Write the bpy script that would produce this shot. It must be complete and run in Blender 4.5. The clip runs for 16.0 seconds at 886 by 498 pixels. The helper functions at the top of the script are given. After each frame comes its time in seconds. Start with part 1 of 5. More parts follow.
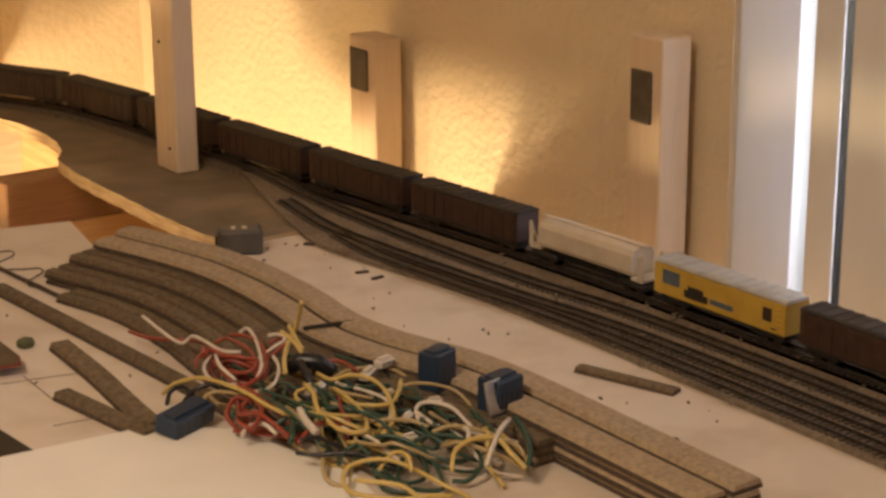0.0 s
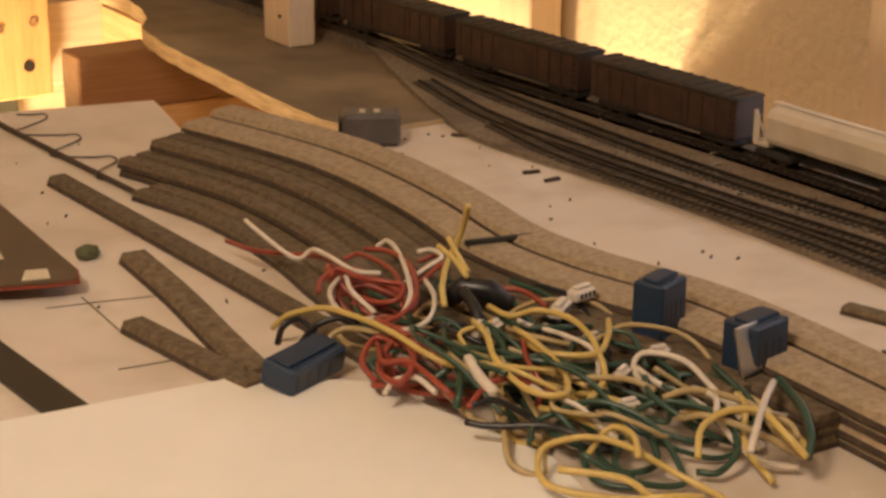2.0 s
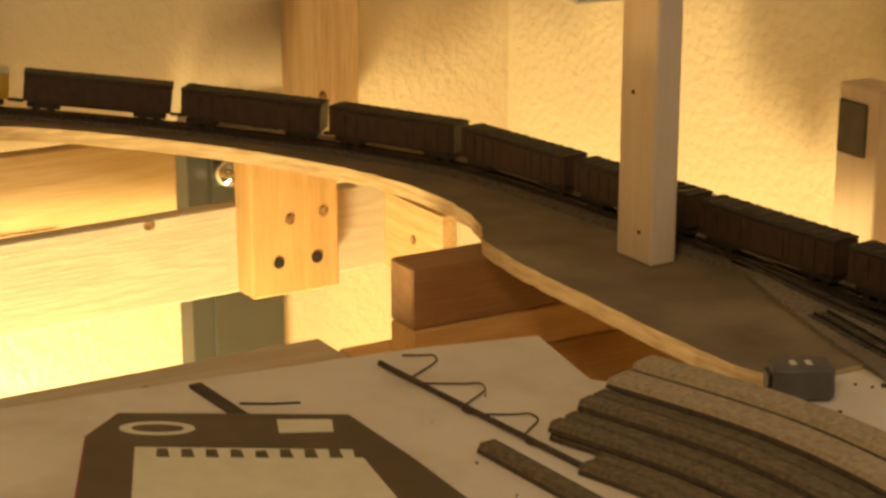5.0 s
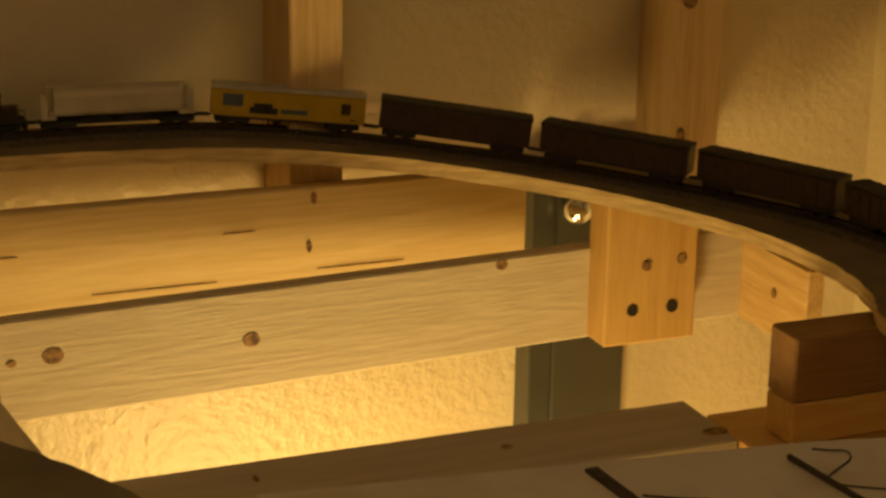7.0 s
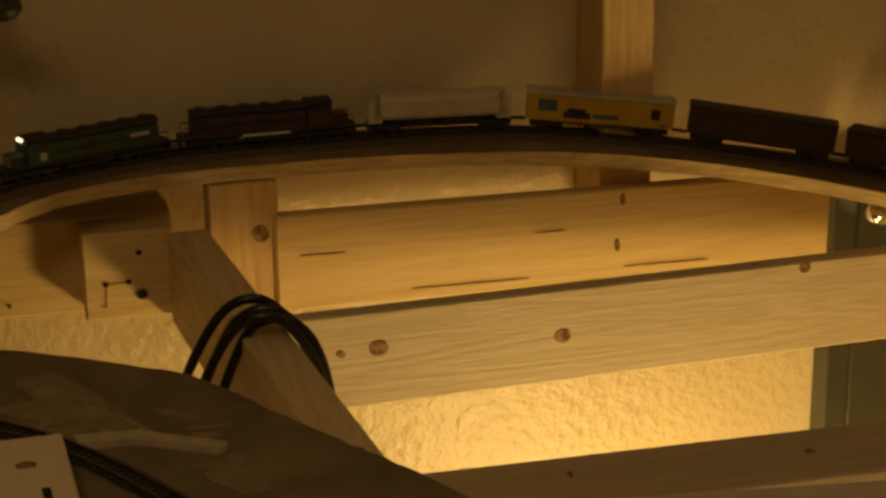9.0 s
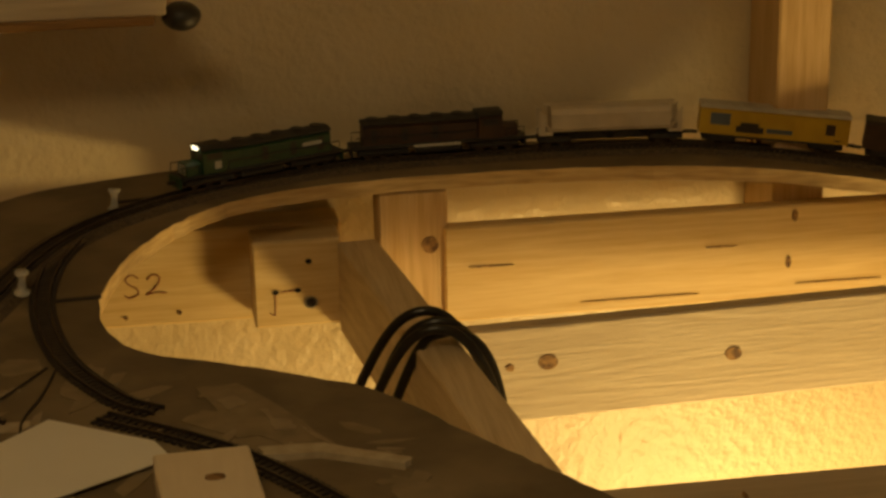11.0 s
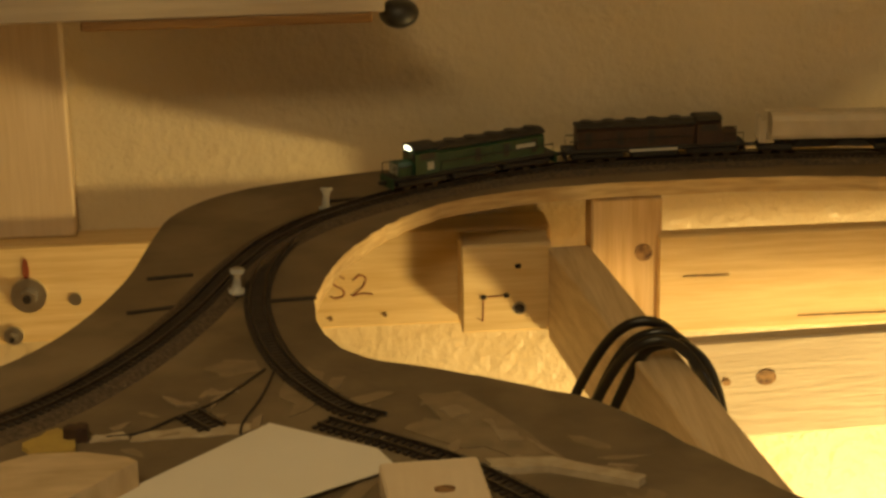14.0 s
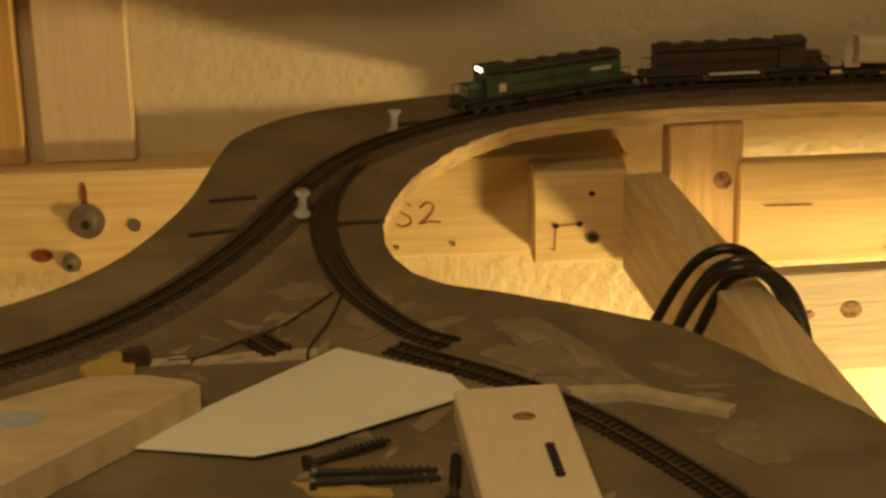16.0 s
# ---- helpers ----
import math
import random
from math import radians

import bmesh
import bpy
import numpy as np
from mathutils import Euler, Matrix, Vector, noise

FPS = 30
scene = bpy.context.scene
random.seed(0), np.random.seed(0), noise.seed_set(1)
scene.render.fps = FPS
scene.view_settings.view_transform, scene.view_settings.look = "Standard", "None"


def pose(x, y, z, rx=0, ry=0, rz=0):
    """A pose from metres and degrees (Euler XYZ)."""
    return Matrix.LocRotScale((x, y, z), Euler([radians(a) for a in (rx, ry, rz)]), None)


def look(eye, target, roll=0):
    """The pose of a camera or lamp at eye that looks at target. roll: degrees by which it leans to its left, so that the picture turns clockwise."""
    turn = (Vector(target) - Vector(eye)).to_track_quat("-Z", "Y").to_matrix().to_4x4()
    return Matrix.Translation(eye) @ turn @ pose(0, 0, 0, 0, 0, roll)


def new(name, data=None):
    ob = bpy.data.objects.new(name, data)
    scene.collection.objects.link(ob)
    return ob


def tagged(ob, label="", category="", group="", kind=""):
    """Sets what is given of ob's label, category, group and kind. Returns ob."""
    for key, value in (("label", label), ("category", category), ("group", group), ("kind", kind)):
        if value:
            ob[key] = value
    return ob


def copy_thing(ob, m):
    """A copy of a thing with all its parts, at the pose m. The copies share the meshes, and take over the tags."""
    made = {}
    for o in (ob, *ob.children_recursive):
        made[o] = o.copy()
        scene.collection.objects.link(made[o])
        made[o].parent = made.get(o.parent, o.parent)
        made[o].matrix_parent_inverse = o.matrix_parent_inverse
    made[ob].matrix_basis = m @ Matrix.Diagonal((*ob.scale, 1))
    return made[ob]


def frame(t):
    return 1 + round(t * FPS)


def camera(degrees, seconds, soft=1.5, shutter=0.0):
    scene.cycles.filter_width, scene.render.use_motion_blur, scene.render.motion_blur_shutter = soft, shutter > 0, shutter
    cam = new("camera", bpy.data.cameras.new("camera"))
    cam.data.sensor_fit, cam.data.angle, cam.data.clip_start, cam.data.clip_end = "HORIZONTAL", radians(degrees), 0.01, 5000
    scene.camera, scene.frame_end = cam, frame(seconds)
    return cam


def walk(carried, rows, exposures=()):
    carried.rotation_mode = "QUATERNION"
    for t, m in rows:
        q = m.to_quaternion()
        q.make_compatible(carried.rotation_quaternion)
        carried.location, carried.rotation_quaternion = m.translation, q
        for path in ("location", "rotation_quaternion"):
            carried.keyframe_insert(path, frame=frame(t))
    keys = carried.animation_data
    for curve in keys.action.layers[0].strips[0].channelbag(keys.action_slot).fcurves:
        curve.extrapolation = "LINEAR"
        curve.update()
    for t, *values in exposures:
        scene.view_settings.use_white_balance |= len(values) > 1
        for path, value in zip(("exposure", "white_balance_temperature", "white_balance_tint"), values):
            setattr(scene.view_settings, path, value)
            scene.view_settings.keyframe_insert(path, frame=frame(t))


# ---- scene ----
cam = camera(26, 16.0, soft=3.0)
walk(cam, [
    (0, look((0.146, -0.765, 1.508), (1.251, 0.795, 0.92), -0.3)),
    (0.5, look((0.274, -0.5, 1.401), (1.39, 1.067, 0.856), 0.9)),
    (1, look((0.288, -0.47, 1.389), (1.373, 1.115, 0.832), 0.6)),
    (1.5, look((0.295, -0.447, 1.379), (1.346, 1.141, 0.768), 0.6)),
    (2, look((0.305, -0.424, 1.374), (1.317, 1.168, 0.708), 0.3)),
    (2.5, look((0.312, -0.4, 1.379), (1.296, 1.209, 0.713), 0.2)),
    (3, look((0.317, -0.374, 1.387), (1.277, 1.255, 0.738), 0.0)),
    (3.2, look((0.32, -0.363, 1.388), (1.269, 1.277, 0.747), 0.1)),
    (5.5, look((0.128, -0.141, 1.457), (1.093, 1.515, 0.888), 0.0)),
    (6, look((0.112, -0.087, 1.459), (1.02, 1.598, 0.879), 1.3)),
    (6.5, look((0.139, -0.065, 1.453), (0.947, 1.671, 0.875), 1.0)),
    (7, look((0.127, -0.062, 1.468), (0.855, 1.706, 0.881), 1.0)),
    (7.5, look((0.107, -0.103, 1.494), (0.758, 1.689, 0.887), 0.5)),
    (8, look((0.096, -0.121, 1.522), (0.668, 1.688, 0.889), 0.1)),
    (8.5, look((0.083, -0.115, 1.523), (0.593, 1.712, 0.892), -0.3)),
    (9, look((0.08, -0.115, 1.534), (0.527, 1.728, 0.9), -0.6)),
    (9.5, look((0.07, -0.105, 1.531), (0.475, 1.751, 0.906), -1.0)),
    (12, look((0.04, -0.093, 1.544), (0.295, 1.788, 0.914), -0.7)),
    (12.5, look((0.035, -0.087, 1.54), (0.259, 1.798, 0.912), -0.8)),
    (13, look((0.03, -0.083, 1.54), (0.222, 1.805, 0.911), -1.0)),
    (13.5, look((0.025, -0.073, 1.536), (0.184, 1.82, 0.91), -1.2)),
    (14, look((0.011, -0.051, 1.529), (0.154, 1.844, 0.906), -1.1)),
    (14.5, look((0.008, -0.032, 1.517), (0.129, 1.867, 0.901), -1.2)),
    (15, look((0.007, -0.018, 1.509), (0.111, 1.878, 0.881), -1.3)),
    (15.5, look((0.001, -0.005, 1.499), (0.098, 1.881, 0.84), -1.3)),
    (16, look((0.002, 0.002, 1.494), (0.084, 1.882, 0.819), -1.3)),
], exposures=[(0, 0.5, 6000, 18), (1.0, 1.05, 6000, 17), (2.0, 0.78, 6000, 18), (3.2, 0.97, 6100, 22), (5.3, 0.0, 7000, -1), (6.0, -0.6, 8200, -2), (7.0, -1.32, 9400, 2), (9.0, -1.65, 9600, 4), (12.0, -0.7, 8600, 1), (16.0, -0.1, 7800, -2)])

# ---- light ----
world = bpy.data.worlds.new("world")
scene.world = world
world.use_nodes = True
wn = world.node_tree.nodes
sky = wn.new("ShaderNodeTexSky")
sky.sky_type, sky.sun_disc = "NISHITA", False
sky.sun_elevation, sky.sun_rotation = radians(35), radians(120)
world.node_tree.links.new(sky.outputs[0], wn["Background"].inputs[0])
wn["Background"].inputs[1].default_value = 0.1


def lamp(name, kind, power, color, m, size=0.05, sy=None):
    data = bpy.data.lights.new(name, kind)
    data.energy, data.color = power, color
    if kind == "AREA":
        data.shape, data.size, data.size_y = "RECTANGLE", size, sy or size
    else:
        data.shadow_soft_size = size
    ob = new(name, data)
    ob.matrix_world = m
    return ob


# the bulb under the layout, the daylight in the window's opening, the room's ceiling light
lamp("work_bulb_light", "POINT", 33.0, (1.0, 0.715, 0.33), pose(0.70, 1.10, 0.47), 0.07)
lamp("wall_bulb_light", "POINT", 14.0, (1.0, 0.715, 0.33), pose(0.70, 1.48, 0.40), 0.06)
lamp("window_daylight", "AREA", 6.5, (0.84, 0.90, 1.0), pose(1.47, 0.02, 1.41, 0, 90, 0), 0.9, 0.8)
lamp("ceiling_bulb_light", "AREA", 17.0, (1.0, 0.76, 0.48), pose(-0.3, -0.3, 2.34), 0.5)


# ---- materials ----
def mat(name, c1, c2=None, rough=0.6, scale=20.0, stretch=(1, 1, 1), bump=0.1, bscale=None, metal=0.0, detail=6.0, spots=None, spot_scale=6.0, rnd=0.0, contrast=(0.3, 0.7), bdist=0.001):
    m = bpy.data.materials.new(name)
    m.use_nodes = True
    n, l = m.node_tree.nodes, m.node_tree.links
    b = n["Principled BSDF"]
    b.inputs["Roughness"].default_value, b.inputs["Metallic"].default_value = rough, metal
    c2 = c2 or tuple(v * 0.8 for v in c1)
    tc, mp = n.new("ShaderNodeTexCoord"), n.new("ShaderNodeMapping")
    mp.inputs["Scale"].default_value = stretch
    l.new(tc.outputs["Object"], mp.inputs[0])
    t = n.new("ShaderNodeTexNoise")
    t.inputs["Scale"].default_value, t.inputs["Detail"].default_value = scale, detail
    l.new(mp.outputs[0], t.inputs["Vector"])
    r = n.new("ShaderNodeValToRGB")
    r.color_ramp.elements[0].position, r.color_ramp.elements[1].position = contrast
    r.color_ramp.elements[0].color, r.color_ramp.elements[1].color = (*c2, 1), (*c1, 1)
    l.new(t.outputs[0], r.inputs[0])
    out = r.outputs[0]
    if spots:
        t2 = n.new("ShaderNodeTexNoise")
        t2.inputs["Scale"].default_value, t2.inputs["Detail"].default_value = spot_scale, 4
        l.new(tc.outputs["Object"], t2.inputs["Vector"])
        r2 = n.new("ShaderNodeValToRGB")
        r2.color_ramp.elements[0].position, r2.color_ramp.elements[1].position = 0.5, 0.68
        l.new(t2.outputs[0], r2.inputs[0])
        mx = n.new("ShaderNodeMix")
        mx.data_type = "RGBA"
        l.new(r2.outputs[0], mx.inputs["Factor"])
        l.new(out, mx.inputs["A"])
        mx.inputs["B"].default_value = (*spots, 1)
        out = mx.outputs["Result"]
    if rnd:
        oi, hs, ma = n.new("ShaderNodeObjectInfo"), n.new("ShaderNodeHueSaturation"), n.new("ShaderNodeMapRange")
        ma.inputs["To Min"].default_value, ma.inputs["To Max"].default_value = 1 - rnd, 1 + rnd
        l.new(oi.outputs["Random"], ma.inputs[0])
        l.new(ma.outputs[0], hs.inputs["Value"])
        l.new(out, hs.inputs["Color"])
        out = hs.outputs[0]
    l.new(out, b.inputs["Base Color"])
    if bump:
        t3 = n.new("ShaderNodeTexNoise")
        t3.inputs["Scale"].default_value, t3.inputs["Detail"].default_value = bscale or scale, 5
        l.new(mp.outputs[0], t3.inputs["Vector"])
        bp = n.new("ShaderNodeBump")
        bp.inputs["Strength"].default_value, bp.inputs["Distance"].default_value = bump, bdist
        l.new(t3.outputs[0], bp.inputs["Height"])
        l.new(bp.outputs[0], b.inputs["Normal"])
    return m


def wood(name, c1, c2, axis=0, rough=0.55, rings=46.0, seed=0.0, relief=0.0008):
    """Sawn softwood: long grain along the axis, with growth rings that bend round knots."""
    m = bpy.data.materials.new(name)
    m.use_nodes = True
    n, l = m.node_tree.nodes, m.node_tree.links
    b = n["Principled BSDF"]
    b.inputs["Roughness"].default_value = rough
    tc, mp, oi = n.new("ShaderNodeTexCoord"), n.new("ShaderNodeMapping"), n.new("ShaderNodeObjectInfo")
    mp.inputs["Scale"].default_value = [0.055 if a == axis else 1 for a in range(3)]
    mp.inputs["Location"].default_value = (seed, seed * 0.7, seed * 0.3)
    l.new(tc.outputs["Object"], mp.inputs[0])
    big = n.new("ShaderNodeTexNoise")
    big.inputs["Scale"].default_value, big.inputs["Detail"].default_value = 20, 1.5
    l.new(mp.outputs[0], big.inputs["Vector"])
    mul = n.new("ShaderNodeMath")
    mul.operation = "MULTIPLY"
    mul.inputs[1].default_value = rings
    l.new(big.outputs[0], mul.inputs[0])
    sn = n.new("ShaderNodeMath")
    sn.operation = "SINE"
    l.new(mul.outputs[0], sn.inputs[0])
    fine = n.new("ShaderNodeTexNoise")
    fine.inputs["Scale"].default_value, fine.inputs["Detail"].default_value = 420, 5
    l.new(mp.outputs[0], fine.inputs["Vector"])
    add = n.new("ShaderNodeMath")
    add.operation = "MULTIPLY_ADD"
    add.inputs[1].default_value = 0.13
    l.new(sn.outputs[0], add.inputs[0])
    l.new(fine.outputs[0], add.inputs[2])
    r = n.new("ShaderNodeValToRGB")
    r.color_ramp.elements[0].position, r.color_ramp.elements[1].position = 0.2, 0.72
    r.color_ramp.elements[0].color, r.color_ramp.elements[1].color = (*c2, 1), (*c1, 1)
    l.new(add.outputs[0], r.inputs[0])
    l.new(r.outputs[0], b.inputs["Base Color"])
    bp = n.new("ShaderNodeBump")
    bp.inputs["Strength"].default_value, bp.inputs["Distance"].default_value = 0.35, relief
    l.new(add.outputs[0], bp.inputs["Height"])
    l.new(bp.outputs[0], b.inputs["Normal"])
    return m


M_WALL = mat("knockdown_wall_paint", (0.66, 0.55, 0.38), (0.60, 0.50, 0.34), 0.33, 9, bump=0.9, bscale=95, bdist=0.003)
M_FLOOR = mat("floor_boards_dull", (0.25, 0.18, 0.12), None, 0.6, 12)
M_CEIL = mat("ceiling_paint", (0.75, 0.72, 0.66), None, 0.8, 30)
M_PINE_X = wood("pine_along_x", (0.74, 0.56, 0.31), (0.62, 0.43, 0.20), 0, rings=60)
M_PINE_X2 = wood("pine_along_x_grey", (0.57, 0.48, 0.36), (0.48, 0.39, 0.28), 0, rings=85, seed=3.1, relief=0.0020)
M_JOIST_Y = wood("pale_joist_along_y", (0.70, 0.55, 0.36), (0.54, 0.39, 0.22), 1, seed=6.3)
M_PINE_Y = wood("pine_along_y", (0.62, 0.42, 0.21), (0.46, 0.28, 0.12), 1, seed=1.7)
M_PINE_Z = wood("pine_along_z", (0.64, 0.45, 0.25), (0.50, 0.32, 0.15), 2, seed=5.2)
M_PALE_Z = wood("pale_stick_along_z", (0.65, 0.51, 0.355), (0.59, 0.45, 0.30), 2, seed=2.2)
M_RED = wood("reddish_joist", (0.33, 0.17, 0.07), (0.24, 0.11, 0.045), 0, seed=4.4)
M_ORANGE = wood("orange_fir", (0.58, 0.36, 0.15), (0.47, 0.27, 0.10), 2, seed=7.7)
M_ORANGE_X = wood("orange_fir_along_x", (0.60, 0.36, 0.14), (0.50, 0.27, 0.09), 0, seed=9.1)
M_KNOT = mat("dark_knot", (0.34, 0.19, 0.08), (0.10, 0.045, 0.02), 0.6, 170, contrast=(0.38, 0.62))
M_HOLE = mat("dark_hole", (0.02, 0.012, 0.008), None, 0.9, 60)
M_PLYTOP = mat("dirt_brown_plywood_face", (0.205, 0.150, 0.088), (0.125, 0.092, 0.054), 0.85, 16, bump=0.4, bscale=160, spots=(0.25, 0.19, 0.115), spot_scale=9)
M_PLYEDGE = mat("raw_plywood_edge", (0.60, 0.44, 0.24), (0.36, 0.24, 0.11), 0.7, 30, (1, 1, 9), bump=0.5, bscale=120)
M_SHEET = mat("white_painted_sheet", (0.66, 0.58, 0.48), (0.58, 0.49, 0.39), 0.7, 8, bump=0.15, bscale=200, spots=(0.52, 0.43, 0.33), spot_scale=14)
M_ROADBED = mat("dark_ballast", (0.14, 0.10, 0.065), (0.05, 0.036, 0.025), 0.95, 320, bump=0.9, bscale=420)
M_BALLAST = mat("yard_ballast", (0.26, 0.205, 0.14), (0.13, 0.098, 0.066), 0.95, 260, bump=0.9, bscale=380, spots=(0.13, 0.095, 0.065), spot_scale=20)
M_TIE = mat("brown_plastic_ties", (0.05, 0.036, 0.026), (0.025, 0.018, 0.014), 0.7, 90)
M_TIE_YARD = mat("ballast_dusted_ties", (0.12, 0.092, 0.064), (0.06, 0.046, 0.034), 0.85, 120)
M_RAIL = mat("weathered_rail", (0.10, 0.08, 0.06), (0.06, 0.045, 0.035), 0.4, 120, metal=0.7)
M_CORK = mat("cork_roadbed", (0.175, 0.125, 0.070), (0.080, 0.056, 0.030), 0.9, 240, bump=0.9, bscale=300, rnd=0.18)
M_CORK_PALE = mat("pale_cork_roadbed", (0.40, 0.305, 0.195), (0.25, 0.185, 0.112), 0.9, 260, bump=0.8, bscale=300)
# dark scraps, and the shadow painted along the cork strips' lower edges
M_CORK_D = mat("dark_cork_and_edge_shade", (0.085, 0.056, 0.036), (0.04, 0.026, 0.018), 0.95, 200)
M_FLATRAIL = wood("dusty_flat_board", (0.47, 0.40, 0.31), (0.38, 0.31, 0.23), 0, seed=12.0)
M_WHITE = mat("white_card", (0.80, 0.76, 0.68), (0.74, 0.70, 0.62), 0.6, 12, bump=0.05)
M_PAINTED = mat("pale_sanded_wood", (0.72, 0.60, 0.44), (0.68, 0.555, 0.40), 0.6, 30, (6, 1, 1), bump=0.1)
M_GREY = mat("grey_green_enamel", (0.050, 0.049, 0.038), (0.040, 0.039, 0.030), 0.35, 30)
M_STEEL = mat("zinc_steel", (0.62, 0.60, 0.56), (0.5, 0.48, 0.45), 0.3, 60, metal=1.0)
M_CHROME = mat("chrome_ball", (0.92, 0.92, 0.9), None, 0.06, 20, bump=0, metal=1.0)
M_BLACK = mat("black_plastic", (0.015, 0.014, 0.013), (0.022, 0.02, 0.018), 0.45, 60)
M_PLATE = mat("dull_steel_plate", (0.13, 0.115, 0.09), (0.09, 0.078, 0.06), 0.55, 60, metal=0.4)
M_RUB = mat("black_rubber_cable", (0.012, 0.011, 0.01), None, 0.28, 60)
M_INK = mat("red_marker", (0.24, 0.05, 0.02), None, 0.7, 90)
M_BLINDS = mat("pale_blind_vane", (0.72, 0.70, 0.66), (0.66, 0.64, 0.60), 0.6, 30, (1, 1, 0.1), bump=0.05)
_n, _l = M_BLINDS.node_tree.nodes, M_BLINDS.node_tree.links
_t, _m = _n.new("ShaderNodeBsdfTranslucent"), _n.new("ShaderNodeMixShader")
_t.inputs[0].default_value, _m.inputs[0].default_value = (0.80, 0.80, 0.80, 1), 0.30
_l.new(_n["Principled BSDF"].outputs[0], _m.inputs[1]), _l.new(_t.outputs[0], _m.inputs[2])
_l.new(_m.outputs[0], _n["Material Output"].inputs[0])
M_BROWNLATH = wood("brown_lath", (0.30, 0.16, 0.06), (0.20, 0.10, 0.035), 0, seed=8.0)
WIRE = {k: mat(k + "_wire_sleeve", c, None, 0.35, 80, bump=0) for k, c in {
    "red": (0.30, 0.055, 0.03), "white": (0.70, 0.62, 0.52), "yellow": (0.60, 0.44, 0.13), "green": (0.03, 0.07, 0.045),
    "black": (0.015, 0.015, 0.018), "blue": (0.016, 0.036, 0.075), "tan": (0.45, 0.34, 0.16)}.items()}


def glass(name):
    m = bpy.data.materials.new(name)
    m.use_nodes = True
    b = m.node_tree.nodes["Principled BSDF"]
    b.inputs["Transmission Weight"].default_value, b.inputs["Roughness"].default_value, b.inputs["IOR"].default_value = 1.0, 0.05, 1.45
    b.inputs["Base Color"].default_value = (0.95, 0.95, 0.92, 1)
    return m


def glow(name, c, s):
    m = bpy.data.materials.new(name)
    m.use_nodes = True
    b = m.node_tree.nodes["Principled BSDF"]
    b.inputs["Emission Color"].default_value, b.inputs["Emission Strength"].default_value = (*c, 1), s
    return m


M_CLEAR = glass("clear_plastic")
M_FROST = glass("frosted_plastic")
M_FROST.node_tree.nodes["Principled BSDF"].inputs["Transmission Weight"].default_value = 0.72
M_FROST.node_tree.nodes["Principled BSDF"].inputs["Roughness"].default_value = 0.2
M_HEADLIGHT = glow("lit_headlight", (1.0, 0.95, 0.8), 6.0)


M_BLINDS_DENSE = M_BLINDS.copy()
M_BLINDS_DENSE.name = "dense_blind_vane"
M_BLINDS_DENSE.node_tree.nodes["Mix Shader"].inputs[0].default_value = 0.05


# ---- building helpers ----
def thing(name, label, category, group="", kind="", at=(0, 0, 0)):
    ob = new(name)
    ob.empty_display_size = 0.02
    ob.matrix_world = Matrix.Translation(at)
    return tagged(ob, label, category, group, kind)


def part(name, bm, material, parent=None, label="", smooth=False):
    me = bpy.data.meshes.new(name)
    bmesh.ops.recalc_face_normals(bm, faces=bm.faces)
    if parent is not None:
        w = parent.matrix_world if parent.parent is None else parent.parent.matrix_world @ parent.matrix_basis
        bm.transform(w.inverted())
    bm.to_mesh(me)
    bm.free()
    if smooth:
        me.polygons.foreach_set("use_smooth", [True] * len(me.polygons))
    for m in (material if isinstance(material, (list, tuple)) else [material]):
        me.materials.append(m)
    ob = new(name, me)
    if parent is not None:
        ob.parent = parent
    return tagged(ob, label)


def add_box(bm, x0, x1, y0, y1, z0, z1, m=None, bev=0.0015):
    r = bmesh.ops.create_cube(bm, size=1)
    vs = r["verts"]
    for v in vs:
        v.co = Vector(((x0 + x1) / 2 + v.co.x * (x1 - x0), (y0 + y1) / 2 + v.co.y * (y1 - y0), (z0 + z1) / 2 + v.co.z * (z1 - z0)))
    if bev:
        es = {e for v in vs for e in v.link_edges}
        out = bmesh.ops.bevel(bm, geom=list(es), offset=bev, segments=1, affect="EDGES")
        vs = list({v for f in out["faces"] for v in f.verts} | {v for v in vs if v.is_valid})
    if m is not None:
        bmesh.ops.transform(bm, matrix=m, verts=vs)
    return bm


def box(x0, x1, y0, y1, z0, z1, m=None, bev=0.0015):
    return add_box(bmesh.new(), x0, x1, y0, y1, z0, z1, m, bev)


def add_cyl(bm, r, h, m, seg=16, r2=None):
    bmesh.ops.create_cone(bm, cap_ends=True, segments=seg, radius1=r, radius2=r if r2 is None else r2, depth=h, matrix=m)
    return bm


def add_ball(bm, r, m, seg=16):
    bmesh.ops.create_uvsphere(bm, u_segments=seg, v_segments=seg // 2 + 2, radius=r, matrix=m)
    return bm


def spline(pts, n=12):
    """A smooth curve through the points of a plan."""
    p = [Vector(q) for q in pts]
    p = [p[0] * 2 - p[1]] + p + [p[-1] * 2 - p[-2]]
    out = []
    for i in range(1, len(p) - 2):
        for k in range(n):
            t = k / n
            out.append(0.5 * (2 * p[i] + (p[i + 1] - p[i - 1]) * t + (2 * p[i - 1] - 5 * p[i] + 4 * p[i + 1] - p[i + 2]) * t * t
                              + (3 * p[i] - p[i - 1] - 3 * p[i + 1] + p[i + 2]) * t ** 3))
    return out + [p[-2]]


def resample(pts, step):
    out, carry = [pts[0].copy()], 0.0
    for a, b in zip(pts, pts[1:]):
        d = (b - a).length
        s = step - carry
        while s <= d and d > 0:
            out.append(a.lerp(b, s / d))
            s += step
        carry = (carry + d) % step if d else carry
    return out


